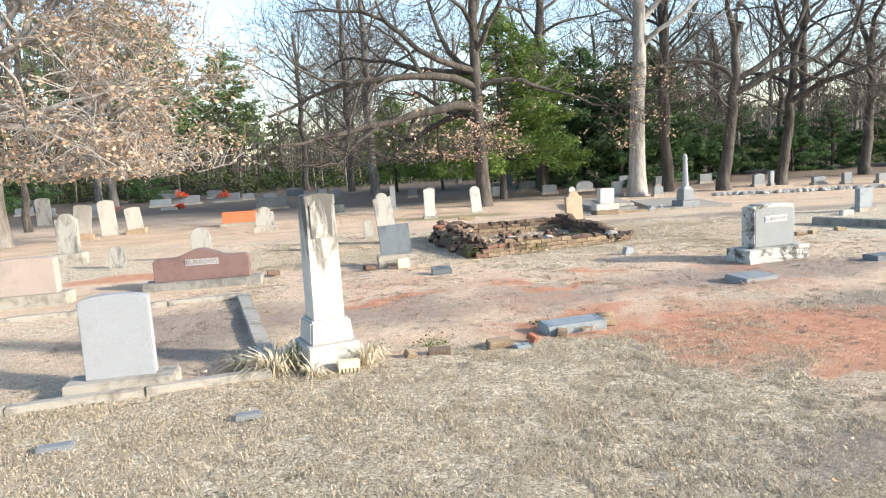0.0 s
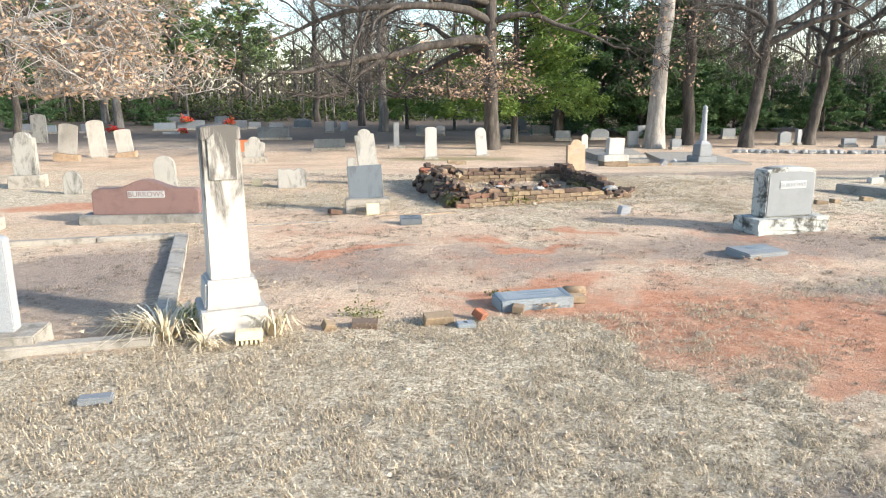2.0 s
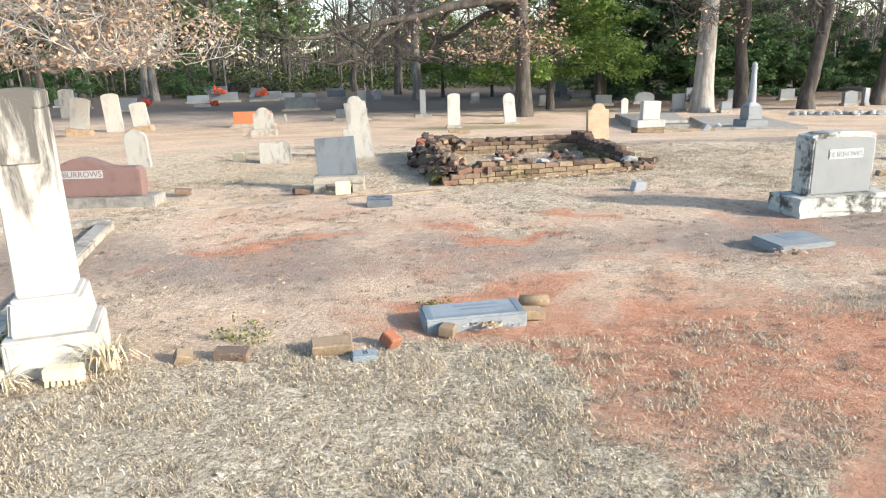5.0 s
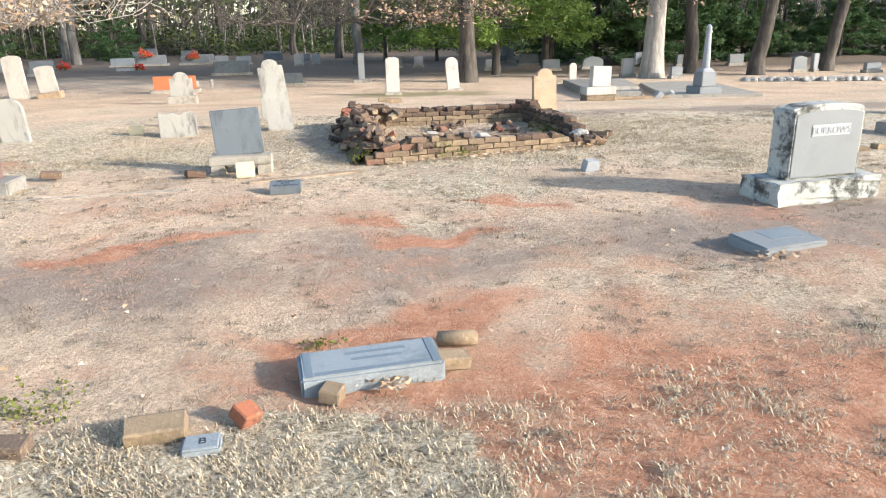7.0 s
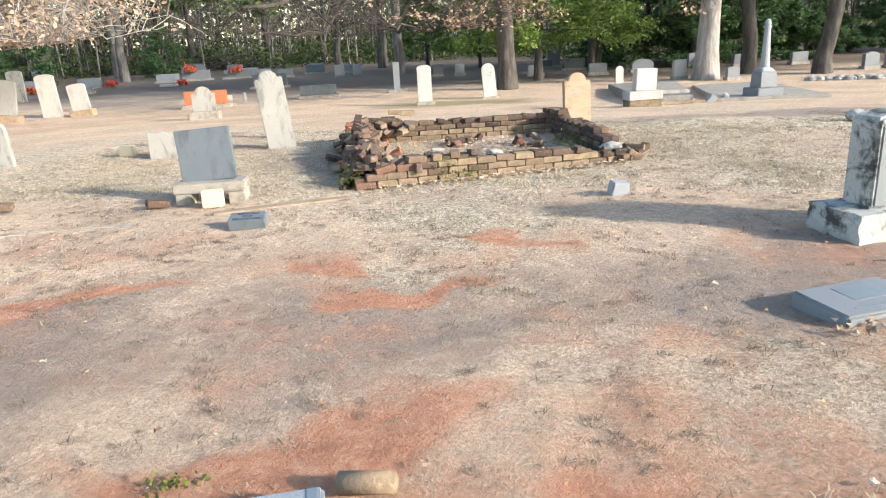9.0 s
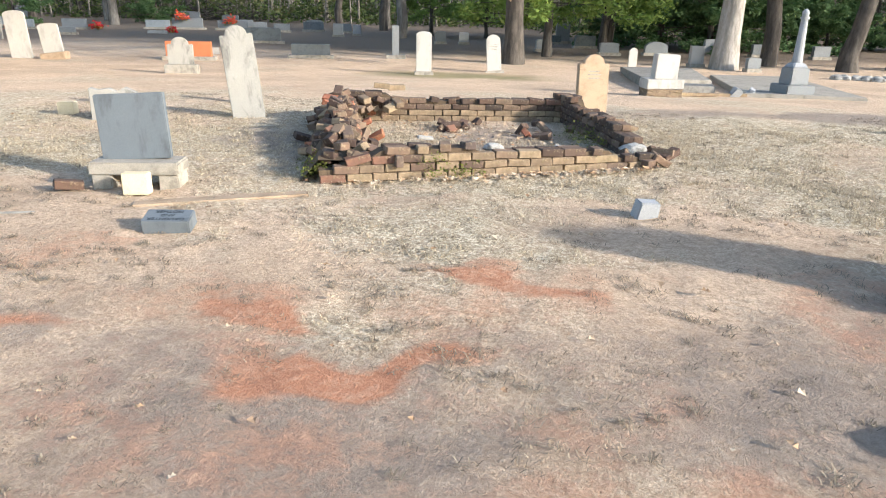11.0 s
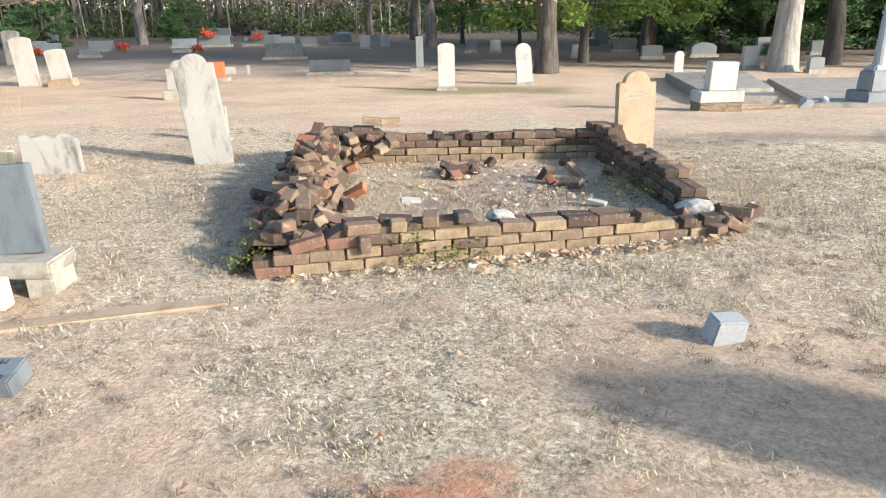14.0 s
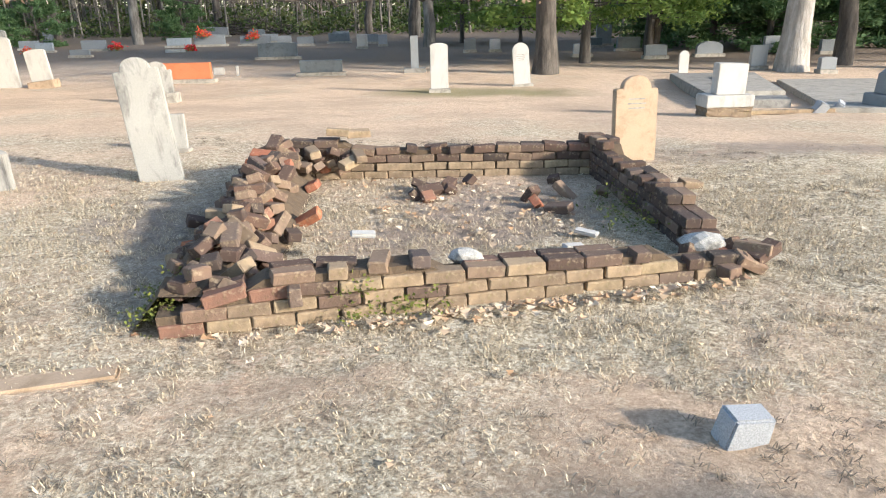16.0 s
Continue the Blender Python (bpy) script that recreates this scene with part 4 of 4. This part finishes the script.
# ---- flowers ----
def bouquet(x, y, z, mat, label, size=0.3):
    ob = thing("flower_bouquet", x, y, 0, label, "flowers", "grave flowers", dz=z)
    r = random.Random(int(x * 10))
    spots = [(Vector((r.gauss(0, size * 0.5), r.gauss(0, size * 0.35), abs(r.gauss(0, size * 0.4)))), None) for _ in range(60)]
    tagged(part("petals", leaves(spots, r, 5, 0.10, 0.05, mat, 0.8), None, ob), kind="stuff")
    tagged(part("foliage", leaves(spots[:20], r, 4, 0.12, 0.08, CEDAR_LEAF, 0.4, 0.06), None, ob), kind="stuff")


bouquet(-18.9, 46.4, 0.58, CORAL_PETAL, "coral red silk flowers on a gray gravestone", 0.42)
bouquet(-16.1, 46.9, 0.4, CORAL_PETAL, "coral red silk flowers on a gray gravestone", 0.38)
bouquet(-22.4, 43.4, 0.1, RED_PETAL, "red silk flowers in a low pot", 0.36)
bouquet(-17.6, 42.6, 0.05, RED_PETAL, "red silk flowers lying by a gravestone", 0.25)
bouquet(-25.0, 40.0, 0.1, CORAL_PETAL, "orange silk flowers in a low pot", 0.3)
for x, y, w_, h_, label in ((-9.6, 30.1, 0.34, 0.2, "small white marble block marker in sand"), (-8.7, 29.6, 0.09, 0.3, "thin white marble post marker"), (-17.9, 41.6, 1.0, 0.14, "low white marble coping on a grave")):
    ob = thing("small_marker", x, y, 12, label, "marker")
    part("body", box(w_, 0.12, h_ + 0.05, 0.02, -0.05, 0.003), MARBLE, ob)

# row of kerb rocks under the far right trees
def rock_bm(seed, size, flat=0.7):
    r = random.Random(seed)
    bm = bmesh.new()
    bmesh.ops.create_icosphere(bm, subdivisions=2, radius=size)
    for v in bm.verts:
        k = 1 + 0.28 * noise.noise(v.co * (2.2 / size) + Vector((seed, seed * 2, 0)))
        v.co = Vector((v.co.x * k * 1.25, v.co.y * k, v.co.z * k * flat))
    return bm


ROCKS = [bm_mesh("rock", rock_bm(k, 0.17), LIMESTONE_PALE) for k in range(4)]
ob = thing("rock_border", 10.6, 27.8, 0, "row of pale rocks bordering plots under trees", "rock border")
for k in range(34):
    r = random.Random(k)
    part("rock", ROCKS[k % 4], None, ob, m=pose(k * 0.27 + r.uniform(-.05, .05), -0.03 * k + r.uniform(-.1, .1), 0.03, 0, 0, r.uniform(0, 360)))

# brush pile at the woods
w = Wood(5)
r = random.Random(6)
for _ in range(260):
    p = Vector((r.gauss(0, 4.5), r.gauss(0, 1.0), abs(r.gauss(0.2, 0.5))))
    d = Vector((r.uniform(-1, 1), r.uniform(-0.5, 0.5), r.uniform(-0.15, 0.4))).normalized()
    w.tube([p, p + d * r.uniform(0.6, 1.4), p + d * r.uniform(1.5, 2.6)], [r.uniform(0.02, 0.07), 0.03, 0.01], 4)
ob = new("brush_pile", w.mesh(BARK_DARK))
ob.location = (-27, 63, -0.6)
tagged(ob, "long heap of dark cut branches by the woods", "brush", kind="stuff")


# ---- loose bricks and rocks ----
def worn_brick(seed, mat, ln=0.212, wd=0.10, ht=0.067):
    r = random.Random(seed)
    bm = bmesh.new()
    bmesh.ops.create_cube(bm, size=1)
    for v in bm.verts:
        v.co = Vector((v.co.x * ln, v.co.y * wd, v.co.z * ht))
    bmesh.ops.bevel(bm, geom=bm.edges[:], offset=0.007, segments=1, affect="EDGES")
    for v in bm.verts:
        v.co += Vector((r.uniform(-0.004, 0.004), r.uniform(-0.004, 0.004), r.uniform(-0.003, 0.003)))
    bmesh.ops.triangulate(bm, faces=bm.faces[:])
    return bm_mesh("brick", bm, mat)


BRICKS = {k: [worn_brick(s * 10 + i, mat) for i in range(4)] for s, (k, mat) in enumerate((("red", BRICK), ("tan", BRICK_TAN), ("dark", BRICK_DARK), ("orange", BRICK_ORANGE)))}
HALF = {k: worn_brick(90 + s, mat, 0.10) for s, (k, mat) in enumerate((("red", BRICK), ("tan", BRICK_TAN), ("dark", BRICK_DARK), ("orange", BRICK_ORANGE)))}


def loose_brick(x, y, z, yaw, kind, label, tilt=(0, 0), half=False):
    ob = new("loose_brick", HALF[kind] if half else BRICKS[kind][int(abs(x * 10)) % 4])
    ob.matrix_basis = pose(x, y, ground_z(y) + z, tilt[0], tilt[1], yaw)
    return tagged(ob, label, "brick", "loose bricks")


loose_brick(0.02, 5.10, 0.035, 17, "tan", "loose tan brick lying in dry grass", (14, 0)).scale = (1.15, 1.2, 1.2)
loose_brick(0.36, 5.22, 0.035, 60, "orange", "broken orange brick lying in dry grass", (25, 10), True)
loose_brick(0.69, 5.42, 0.02, 80, "tan", "tan brick half sunk beside a ledger", (5, 0), True)
loose_brick(1.20, 5.74, 0.03, 25, "tan", "chipped tan brick beside a ledger", (8, 8))
loose_brick(-0.84, 4.92, 0.02, 30, "tan", "mossy tan brick sunk in dry grass", (10, 20), True)
loose_brick(-0.56, 4.98, 0.02, 5, "red", "brown brick sunk in dry grass", (8, 0))
loose_brick(-3.5, 10.3, 0.05, 25, "red", "brown brick beside the red gravestone", (10, 5))
loose_brick(2.95, 14.2, 0.03, 35, "tan", "tan brick lying outside the enclosure", (10, 10))
loose_brick(-1.85, 10.35, 0.03, 40, "dark", "dark brick lying by a gravestone base", (0, 10))
for x, y, yw in ((6.05, 11.45, 10), (6.35, 11.6, 40), (7.0, 11.85, 15)):
    loose_brick(x, y, 0.02, yw, "tan", "pale worn brick of a sunken grave edging", (4, 6))
for k in range(7):
    loose_brick(4.72 + 0.2 * k, 19.95 + 0.07 * k, 0.02, 18, "tan", "tan edging brick beside a concrete slab", (0, 3 * (k % 2)))
log_w = Wood(3)
log_w.tube([Vector((-0.11, 0, 0)), Vector((-0.1, 0, 0)), Vector((0.1, 0.01, 0)), Vector((0.11, 0.01, 0))], [0.005, 0.042, 0.04, 0.005], 10)
ob = new("brick_bat", log_w.mesh(BRICK_TAN))
ob.matrix_basis = pose(1.24, 5.98, 0.03, 0, 0, 2)
tagged(ob, "rounded brown brick behind a ledger", "brick")
for x, y, z, s, flat, label in ((2.76, 12.36, 0.12, 0.11, 0.6, "pale rough rock on the enclosure corner"), (1.42, 11.72, 0.20, 0.075, 0.7, "pale rough rock inside the enclosure"), (6.5, 14.85, 0.06, 0.11, 0.9, "small pale rock on bare sand")):
    ob = new("rough_rock", bm_mesh("rough_rock", rock_bm(int(x * 9), s, flat), LIMESTONE_PALE))
    ob.location = (x, y, ground_z(y) + z)
    tagged(ob, label, "rock")
for x, y, yw, ln in ((2.08, 12.75, -20, 0.16), (2.0, 12.45, 30, 0.14), (0.75, 12.0, 20, 0.15)):
    ob = new("stone_chip", bm_mesh("stone_chip", box(ln, 0.07, 0.025, 0.006, 0, 0.004), MARBLE))
    ob.matrix_basis = pose(x, y, 0.02 if y > 12.2 else 0.2, 5, 5, yw)
    tagged(ob, "flat white chip of broken marble", "stone chip")

# withered lily clumps at the shaft
def clump(x, y, n, height, spread, mat, label, seed):
    r = random.Random(seed)
    v, f = [], []
    for _ in range(n):
        a = r.uniform(0, 6.283)
        out = Vector((math.cos(a), math.sin(a), 0))
        side = Vector((-out.y, out.x, 0)) * r.uniform(0.006, 0.013)
        p0 = out * r.uniform(0, spread * 0.35)
        h, s = height * r.uniform(0.4, 1.0), spread * r.uniform(0.4, 1.1)
        pts = [p0, p0 + out * s * 0.4 + Vector((0, 0, h * 0.8)), p0 + out * s * 0.8 + Vector((0, 0, h)), p0 + out * s * 1.2 + Vector((0, 0, h * r.uniform(0.2, 0.9)))]
        k = len(v)
        for i, p in enumerate(pts):
            q = side * (1 - 0.28 * i)
            v += [tuple(p - q), tuple(p + q)]
        f += [(k + 2 * i, k + 2 * i + 1, k + 2 * i + 3, k + 2 * i + 2) for i in range(3)]
    ob = new("withered_plant", mesh_from("withered_plant", v, f, mat))
    ob.location = (x, y, 0)
    tagged(ob, label, "plant")


clump(-2.08, 4.72, 130, 0.22, 0.36, PALE_STALK, "withered straw-coloured lily leaves by a kerb", 1)
clump(-1.92, 4.86, 26, 0.22, 0.13, GREEN_BLADE, "fresh green bulb leaves beside the shaft", 2)
clump(-1.24, 4.80, 70, 0.20, 0.18, PALE_STALK, "withered straw-coloured lily leaves at the plinth", 3)
clump(-1.70, 4.52, 36, 0.10, 0.14, PALE_STALK, "withered straw-coloured leaves at the plinth foot", 4)
clump(-2.5, 4.95, 70, 0.10, 0.22, STRAW, "dry dead stalks inside the plot kerb", 5)


# ---- brick enclosure ----
ENC = thing("brick_enclosure", 0, 0, 0, "ruined low brick grave enclosure with tumbled courses", "brick wall")
FL, FR, BR, BL = Vector((0.02, 10.92)), Vector((2.98, 12.16)), Vector((2.30, 14.86)), Vector((-0.82, 14.30))
CH = 0.074
rb = random.Random(17)


def put_brick(p, z, yaw, kind, tilt=(0, 0), half=False):
    part("brick", HALF[kind] if half else rb.choice(BRICKS[kind]), None, ENC, m=pose(p.x, p.y, z, tilt[0], tilt[1], yaw))


def brick_wall(a, b, courses, kinds, inner, loose=0.25):
    """Courses from a to b; courses(t) gives their number. inner: which way the second wythe lies (1 left of a-b, -1 right)."""
    d = (b - a).normalized()
    nrm = Vector((-d.y, d.x)) * inner
    ln = (b - a).length
    yaw = math.degrees(math.atan2(d.y, d.x))
    n = int(ln / 0.222)
    for c in range(6):
        for i in range(n):
            s = (i + 0.5 + 0.5 * (c % 2)) * 0.222
            if s > ln:
                continue
            top = courses(s / ln)
            if c >= top:
                continue
            last = c >= top - 1
            p = a + d * (s + rb.uniform(-0.008, 0.008)) + nrm * (0.05 + rb.uniform(-0.006, 0.006))
            kind = kinds(c, top)
            twist = rb.gauss(0, 9) if last and rb.random() < loose else rb.gauss(0, 2.5)
            tl = (rb.gauss(0, 5), rb.gauss(0, 5)) if last and rb.random() < loose else (rb.gauss(0, 1.5), rb.gauss(0, 2.0))
            if last and rb.random() < 0.16:
                put_brick(p + nrm * 0.05, 0.022 + c * CH + 0.006, yaw + 90 + twist, kind, tl)
                continue
            put_brick(p, 0.022 + c * CH, yaw + twist, kind, tl, last and rb.random() < 0.12)
            if last and rb.random() < 0.75:
                put_brick(p + nrm * 0.108, 0.022 + c * CH - 0.004, yaw + twist + rb.gauss(0, 4), "dark" if rb.random() < 0.6 else "red", tl)
    # rubble core
    cuts = 24
    v, f = [], []
    for i in range(cuts + 1):
        t = i / cuts
        h = max(0.02, courses(min(max(t, 0.02), 0.98)) * CH - 0.05)
        for off, z in ((0.025, -0.05), (0.025, h), (0.19, h), (0.19, -0.05)):
            q = a + d * (ln * t) + nrm * off
            v.append((q.x, q.y, z))
    for i in range(cuts):
        for k in range(3):
            f.append((i * 4 + k, i * 4 + k + 1, i * 4 + k + 5, i * 4 + k + 4))
    part("mortar_core", mesh_from("mortar_core", v, f, MORTAR), None, ENC)


def front_height(t):
    for lim, n in ((0.05, 2), (0.15, 3), (0.45, 4), (0.86, 3), (1.01, 2)):
        if t < lim:
            return n
    return 2


brick_wall(FL, FR, front_height, lambda c, top: ("red" if rb.random() < 0.5 else "dark" if rb.random() < 0.5 else "tan") if c == top - 1 else "tan" if rb.random() < 0.88 else "red", 1)
brick_wall(BL + (BR - BL) * 0.06 - Vector((-0.05, 0.2)), BR - Vector((0, 0.2)), lambda t: 5 if t < 0.18 or t > 0.93 else 4, lambda c, top: "tan" if c < 2 else "red" if rb.random() < 0.6 else "dark", 1, 0.4)
brick_wall(FR - (FR - FL).normalized() * 0.22 + Vector((-0.03, 0.25)), BR - Vector((0.22, 0.1)), lambda t: 2 if t < 0.1 else 3 if t < 0.25 else 4 if t < 0.8 else 5, lambda c, top: "dark" if rb.random() < 0.8 else "red", -1, 0.5)


def heap(a, b, n, width, height, mix):
    for _ in range(n):
        t = rb.random()
        q = a.lerp(b, t)
        d = (b - a).normalized()
        off = rb.gauss(0, 0.4)
        z = height(t) * max(0.05, 1 - abs(off) * 0.9) * rb.uniform(0.45, 1.0)
        p = q + Vector((-d.y, d.x)) * off * width
        kind = rb.choices(("red", "dark", "tan", "orange"), mix)[0]
        put_brick(p, 0.025 + z, rb.uniform(0, 360), kind, (rb.gauss(0, 20), rb.gauss(0, 20)), rb.random() < 0.3)


core_v, core_f = [], []
for i in range(21):
    q = (FL + Vector((0.12, 0.15))).lerp(BL + Vector((0.15, -0.1)), i / 20)
    for off, z in ((-0.34, -0.05), (-0.16, 0.17 + 0.05 * math.sin(i * 1.9)), (0.10, 0.16 + 0.04 * math.sin(i * 2.7)), (0.34, -0.05)):
        core_v.append((q.x + off, q.y + off * 0.25, z))
for i in range(20):
    for k in range(3):
        core_f.append((i * 4 + k, i * 4 + k + 1, i * 4 + k + 5, i * 4 + k + 4))
part("rubble_core", mesh_from("rubble_core", core_v, core_f, MORTAR), None, ENC)
heap(FL + Vector((0.16, 0.2)), BL + Vector((0.12, -0.15)), 135, 0.34, lambda t: 0.31 + 0.06 * t, (5, 5, 2, 1.0))
heap(BL + Vector((0.1, -0.25)), BL + Vector((0.9, -0.15)), 26, 0.3, lambda t: 0.34 - 0.1 * t, (6, 3, 2, 0.6))
heap(FR + Vector((-0.35, 0.25)), FR + Vector((0.12, 0.1)), 14, 0.25, lambda t: 0.1, (5, 3, 3, 0.5))
heap(Vector((0.3, 13.7)), Vector((1.9, 14.0)), 9, 0.5, lambda t: 0.015, (3, 5, 0, 0))
heap(Vector((1.9, 13.2)), Vector((2.1, 13.9)), 4, 0.6, lambda t: 0.015, (1, 3, 0, 1))
put_brick(Vector((-0.15, 14.27)), 0.42, 12, "tan", (0, 5))
put_brick(Vector((0.02, 14.33)), 0.40, 25, "tan", (8, 0))
put_brick(Vector((0.62, 11.22)), 0.16, 115, "red", (90, 0))

# ---- moss, leaves, grass ----
r = random.Random(40)
spots = []
for cx, cy, cz, n, s in ((0.95, 11.30, 0.1, 50, 0.10), (1.2, 11.42, 0.06, 40, 0.09), (-0.06, 11.1, 0.08, 50, 0.08), (-0.1, 11.35, 0.1, 40, 0.1), (2.45, 13.0, 0.06, 60, 0.12), (2.3, 13.5, 0.08, 40, 0.12), (0.5, 6.0, 0.0, 12, 0.04), (-0.6, 5.3, 0.0, 40, 0.12)):
    spots += [(Vector((cx + r.gauss(0, s), cy + r.gauss(0, s), max(0, cz + r.gauss(0, s * 0.5)))), None) for _ in range(n)]
tagged(new("moss", leaves(spots, r, 6, 0.022, 0.02, MOSS, 0.7)), "yellow-green moss on bricks and soil", "moss", kind="stuff")


def scatter_leaves():
    """Curled dead leaves on the ground and in drifts at the wall and stones."""
    r = random.Random(55)
    v, f = [], []

    def leaf(x, y, s, z=0.012):
        a = r.uniform(0, 6.283)
        u = Vector((math.cos(a), math.sin(a), r.uniform(-0.2, 0.2)))
        w_ = Vector((-math.sin(a), math.cos(a), r.uniform(-0.2, 0.2)))
        n = len(v)
        c = Vector((x, y, ground_z(y) + z))
        for k, (lx, wy) in enumerate(((-1, 0), (-0.5, 0.45), (-0.1, 0.22), (0.35, 0.5), (0.55, 0.2), (1, 0), (0.55, -0.2), (0.35, -0.5), (-0.1, -0.22), (-0.5, -0.45))):
            v.append(tuple(c + u * lx * s * 0.5 + w_ * wy * s * 0.75 + Vector((0, 0, abs(wy) * s * 0.5))))
        f.append(tuple(range(n, n + 10)))

    for _ in range(600):
        leaf(r.uniform(-5, 6), r.uniform(0.5, 15), r.uniform(0.02, 0.055))
    d = FR - FL
    for _ in range(150):
        p = FL + d * r.betavariate(3, 2) + Vector((0.03, -0.10 - abs(r.gauss(0, 0.07))))
        leaf(p.x, p.y, r.uniform(0.04, 0.09), 0.02)
    for cx, cy, n, s in ((0.95, 5.52, 22, 0.07), (3.45, 7.40, 22, 0.1), (1.2, 13.0, 90, 0.7), (1.0, 13.6, 60, 0.5), (-2.4, 5.1, 50, 0.2)):
        for _ in range(n):
            leaf(cx + r.gauss(0, s), cy + r.gauss(0, s * 0.6), r.uniform(0.04, 0.08), 0.02)
    tagged(new("fallen_leaves", mesh_from("fallen_leaves", v, f, LITTER)), "curled dead oak leaves strewn on the ground", "leaves", kind="stuff")


def grass():
    """Short dry blades, thick where the turf holds and thin on clay and sand."""
    rs = np.random.RandomState(12)
    v, f = [], []
    made = 0
    while made < 380000:
        x, y = rs.uniform(-5.5, 6.5), 17.5 * rs.rand() ** 1.3 - 2.0
        clay, turf, crust_shade, _, _ = masks(x, y)
        want = 0.18 + 0.85 * turf - 0.9 * max(clay, 0) - 0.25 * max(crust_shade, 0)
        if 0.1 < x < 2.3 and 12 < y < 14.3:
            want += 0.6
        if 5.4 + 0.3 * x < y < 10.8:
            want -= 0.24
        edge = min(x + 5.5, 6.5 - x, y + 2, 15.5 - y)
        want *= min(1, max(0, edge / 1.6 + 0.5 * noise.noise((x, y, 1.7))))
        tuft = noise.noise((x * 4.2, y * 4.2, 3.3))
        if rs.rand() > want * (0.3 + 1.7 * max(0, tuft + 0.12)):
            made += 0.15
            continue
        z = ground_z(y) - 0.012
        for _ in range(9):
            px, py = x + rs.normal(0, 0.028), y + rs.normal(0, 0.028)
            a, ln, h = rs.rand() * 6.283, rs.uniform(0.016, 0.052), rs.uniform(0.002, 0.015)
            ca, sa, w_ = math.cos(a), math.sin(a), rs.uniform(0.001, 0.0026)
            n = len(v)
            v.append((px - sa * w_, py + ca * w_, z))
            v.append((px + sa * w_, py - ca * w_, z))
            v.append((px + ca * ln * 0.5 + sa * w_, py + sa * ln * 0.5 - ca * w_, z + h + 0.01))
            v.append((px + ca * ln * 0.5 - sa * w_, py + sa * ln * 0.5 + ca * w_, z + h + 0.01))
            v.append((px + ca * ln, py + sa * ln, z + h * 0.7 + 0.008))
            f.append((n, n + 1, n + 2, n + 3))
            f.append((n + 3, n + 2, n + 4))
            made += 1
    tagged(new("dry_grass", mesh_from("dry_grass", v, f, STRAW)), "short matted straw-coloured winter grass", "grass", kind="stuff")


def tufts():
    """Small dark tufts that stand out of the bare sand and clay."""
    r = random.Random(71)
    v, f = [], []
    for _ in range(8000):
        x, y = r.uniform(-5, 7), r.uniform(0.5, 16.5)
        if noise.noise((x * 1.3, y * 1.3, 8.1)) + r.uniform(-0.25, 0.35) < 0 or (0 < x < 2.8 and 11.2 < y < 14.4 and r.random() < 0.6):
            continue
        size = r.uniform(0.02, 0.06)
        for _ in range(16):
            a = r.uniform(0, 6.283)
            px, py = x + r.gauss(0, size * 0.7), y + r.gauss(0, size * 0.5)
            ln, hh, w_ = r.uniform(0.02, 0.05), r.uniform(0.006, 0.019), 0.002
            ca, sa, z = math.cos(a), math.sin(a), ground_z(y) - 0.012
            n = len(v)
            v += [(px - sa * w_, py + ca * w_, z), (px + sa * w_, py - ca * w_, z), (px + ca * ln * 0.5 + sa * w_, py + sa * ln * 0.5 - ca * w_, z + hh), (px + ca * ln * 0.5 - sa * w_, py + sa * ln * 0.5 + ca * w_, z + hh), (px + ca * ln, py + sa * ln, z + hh * 0.8)]
            f += [(n, n + 1, n + 2, n + 3), (n + 3, n + 2, n + 4)]
    tagged(new("grass_tufts", mesh_from("grass_tufts", v, f, TUFT)), "small gray-brown dormant grass tufts in sand", "grass", kind="stuff")


scatter_leaves()
grass()
tufts()
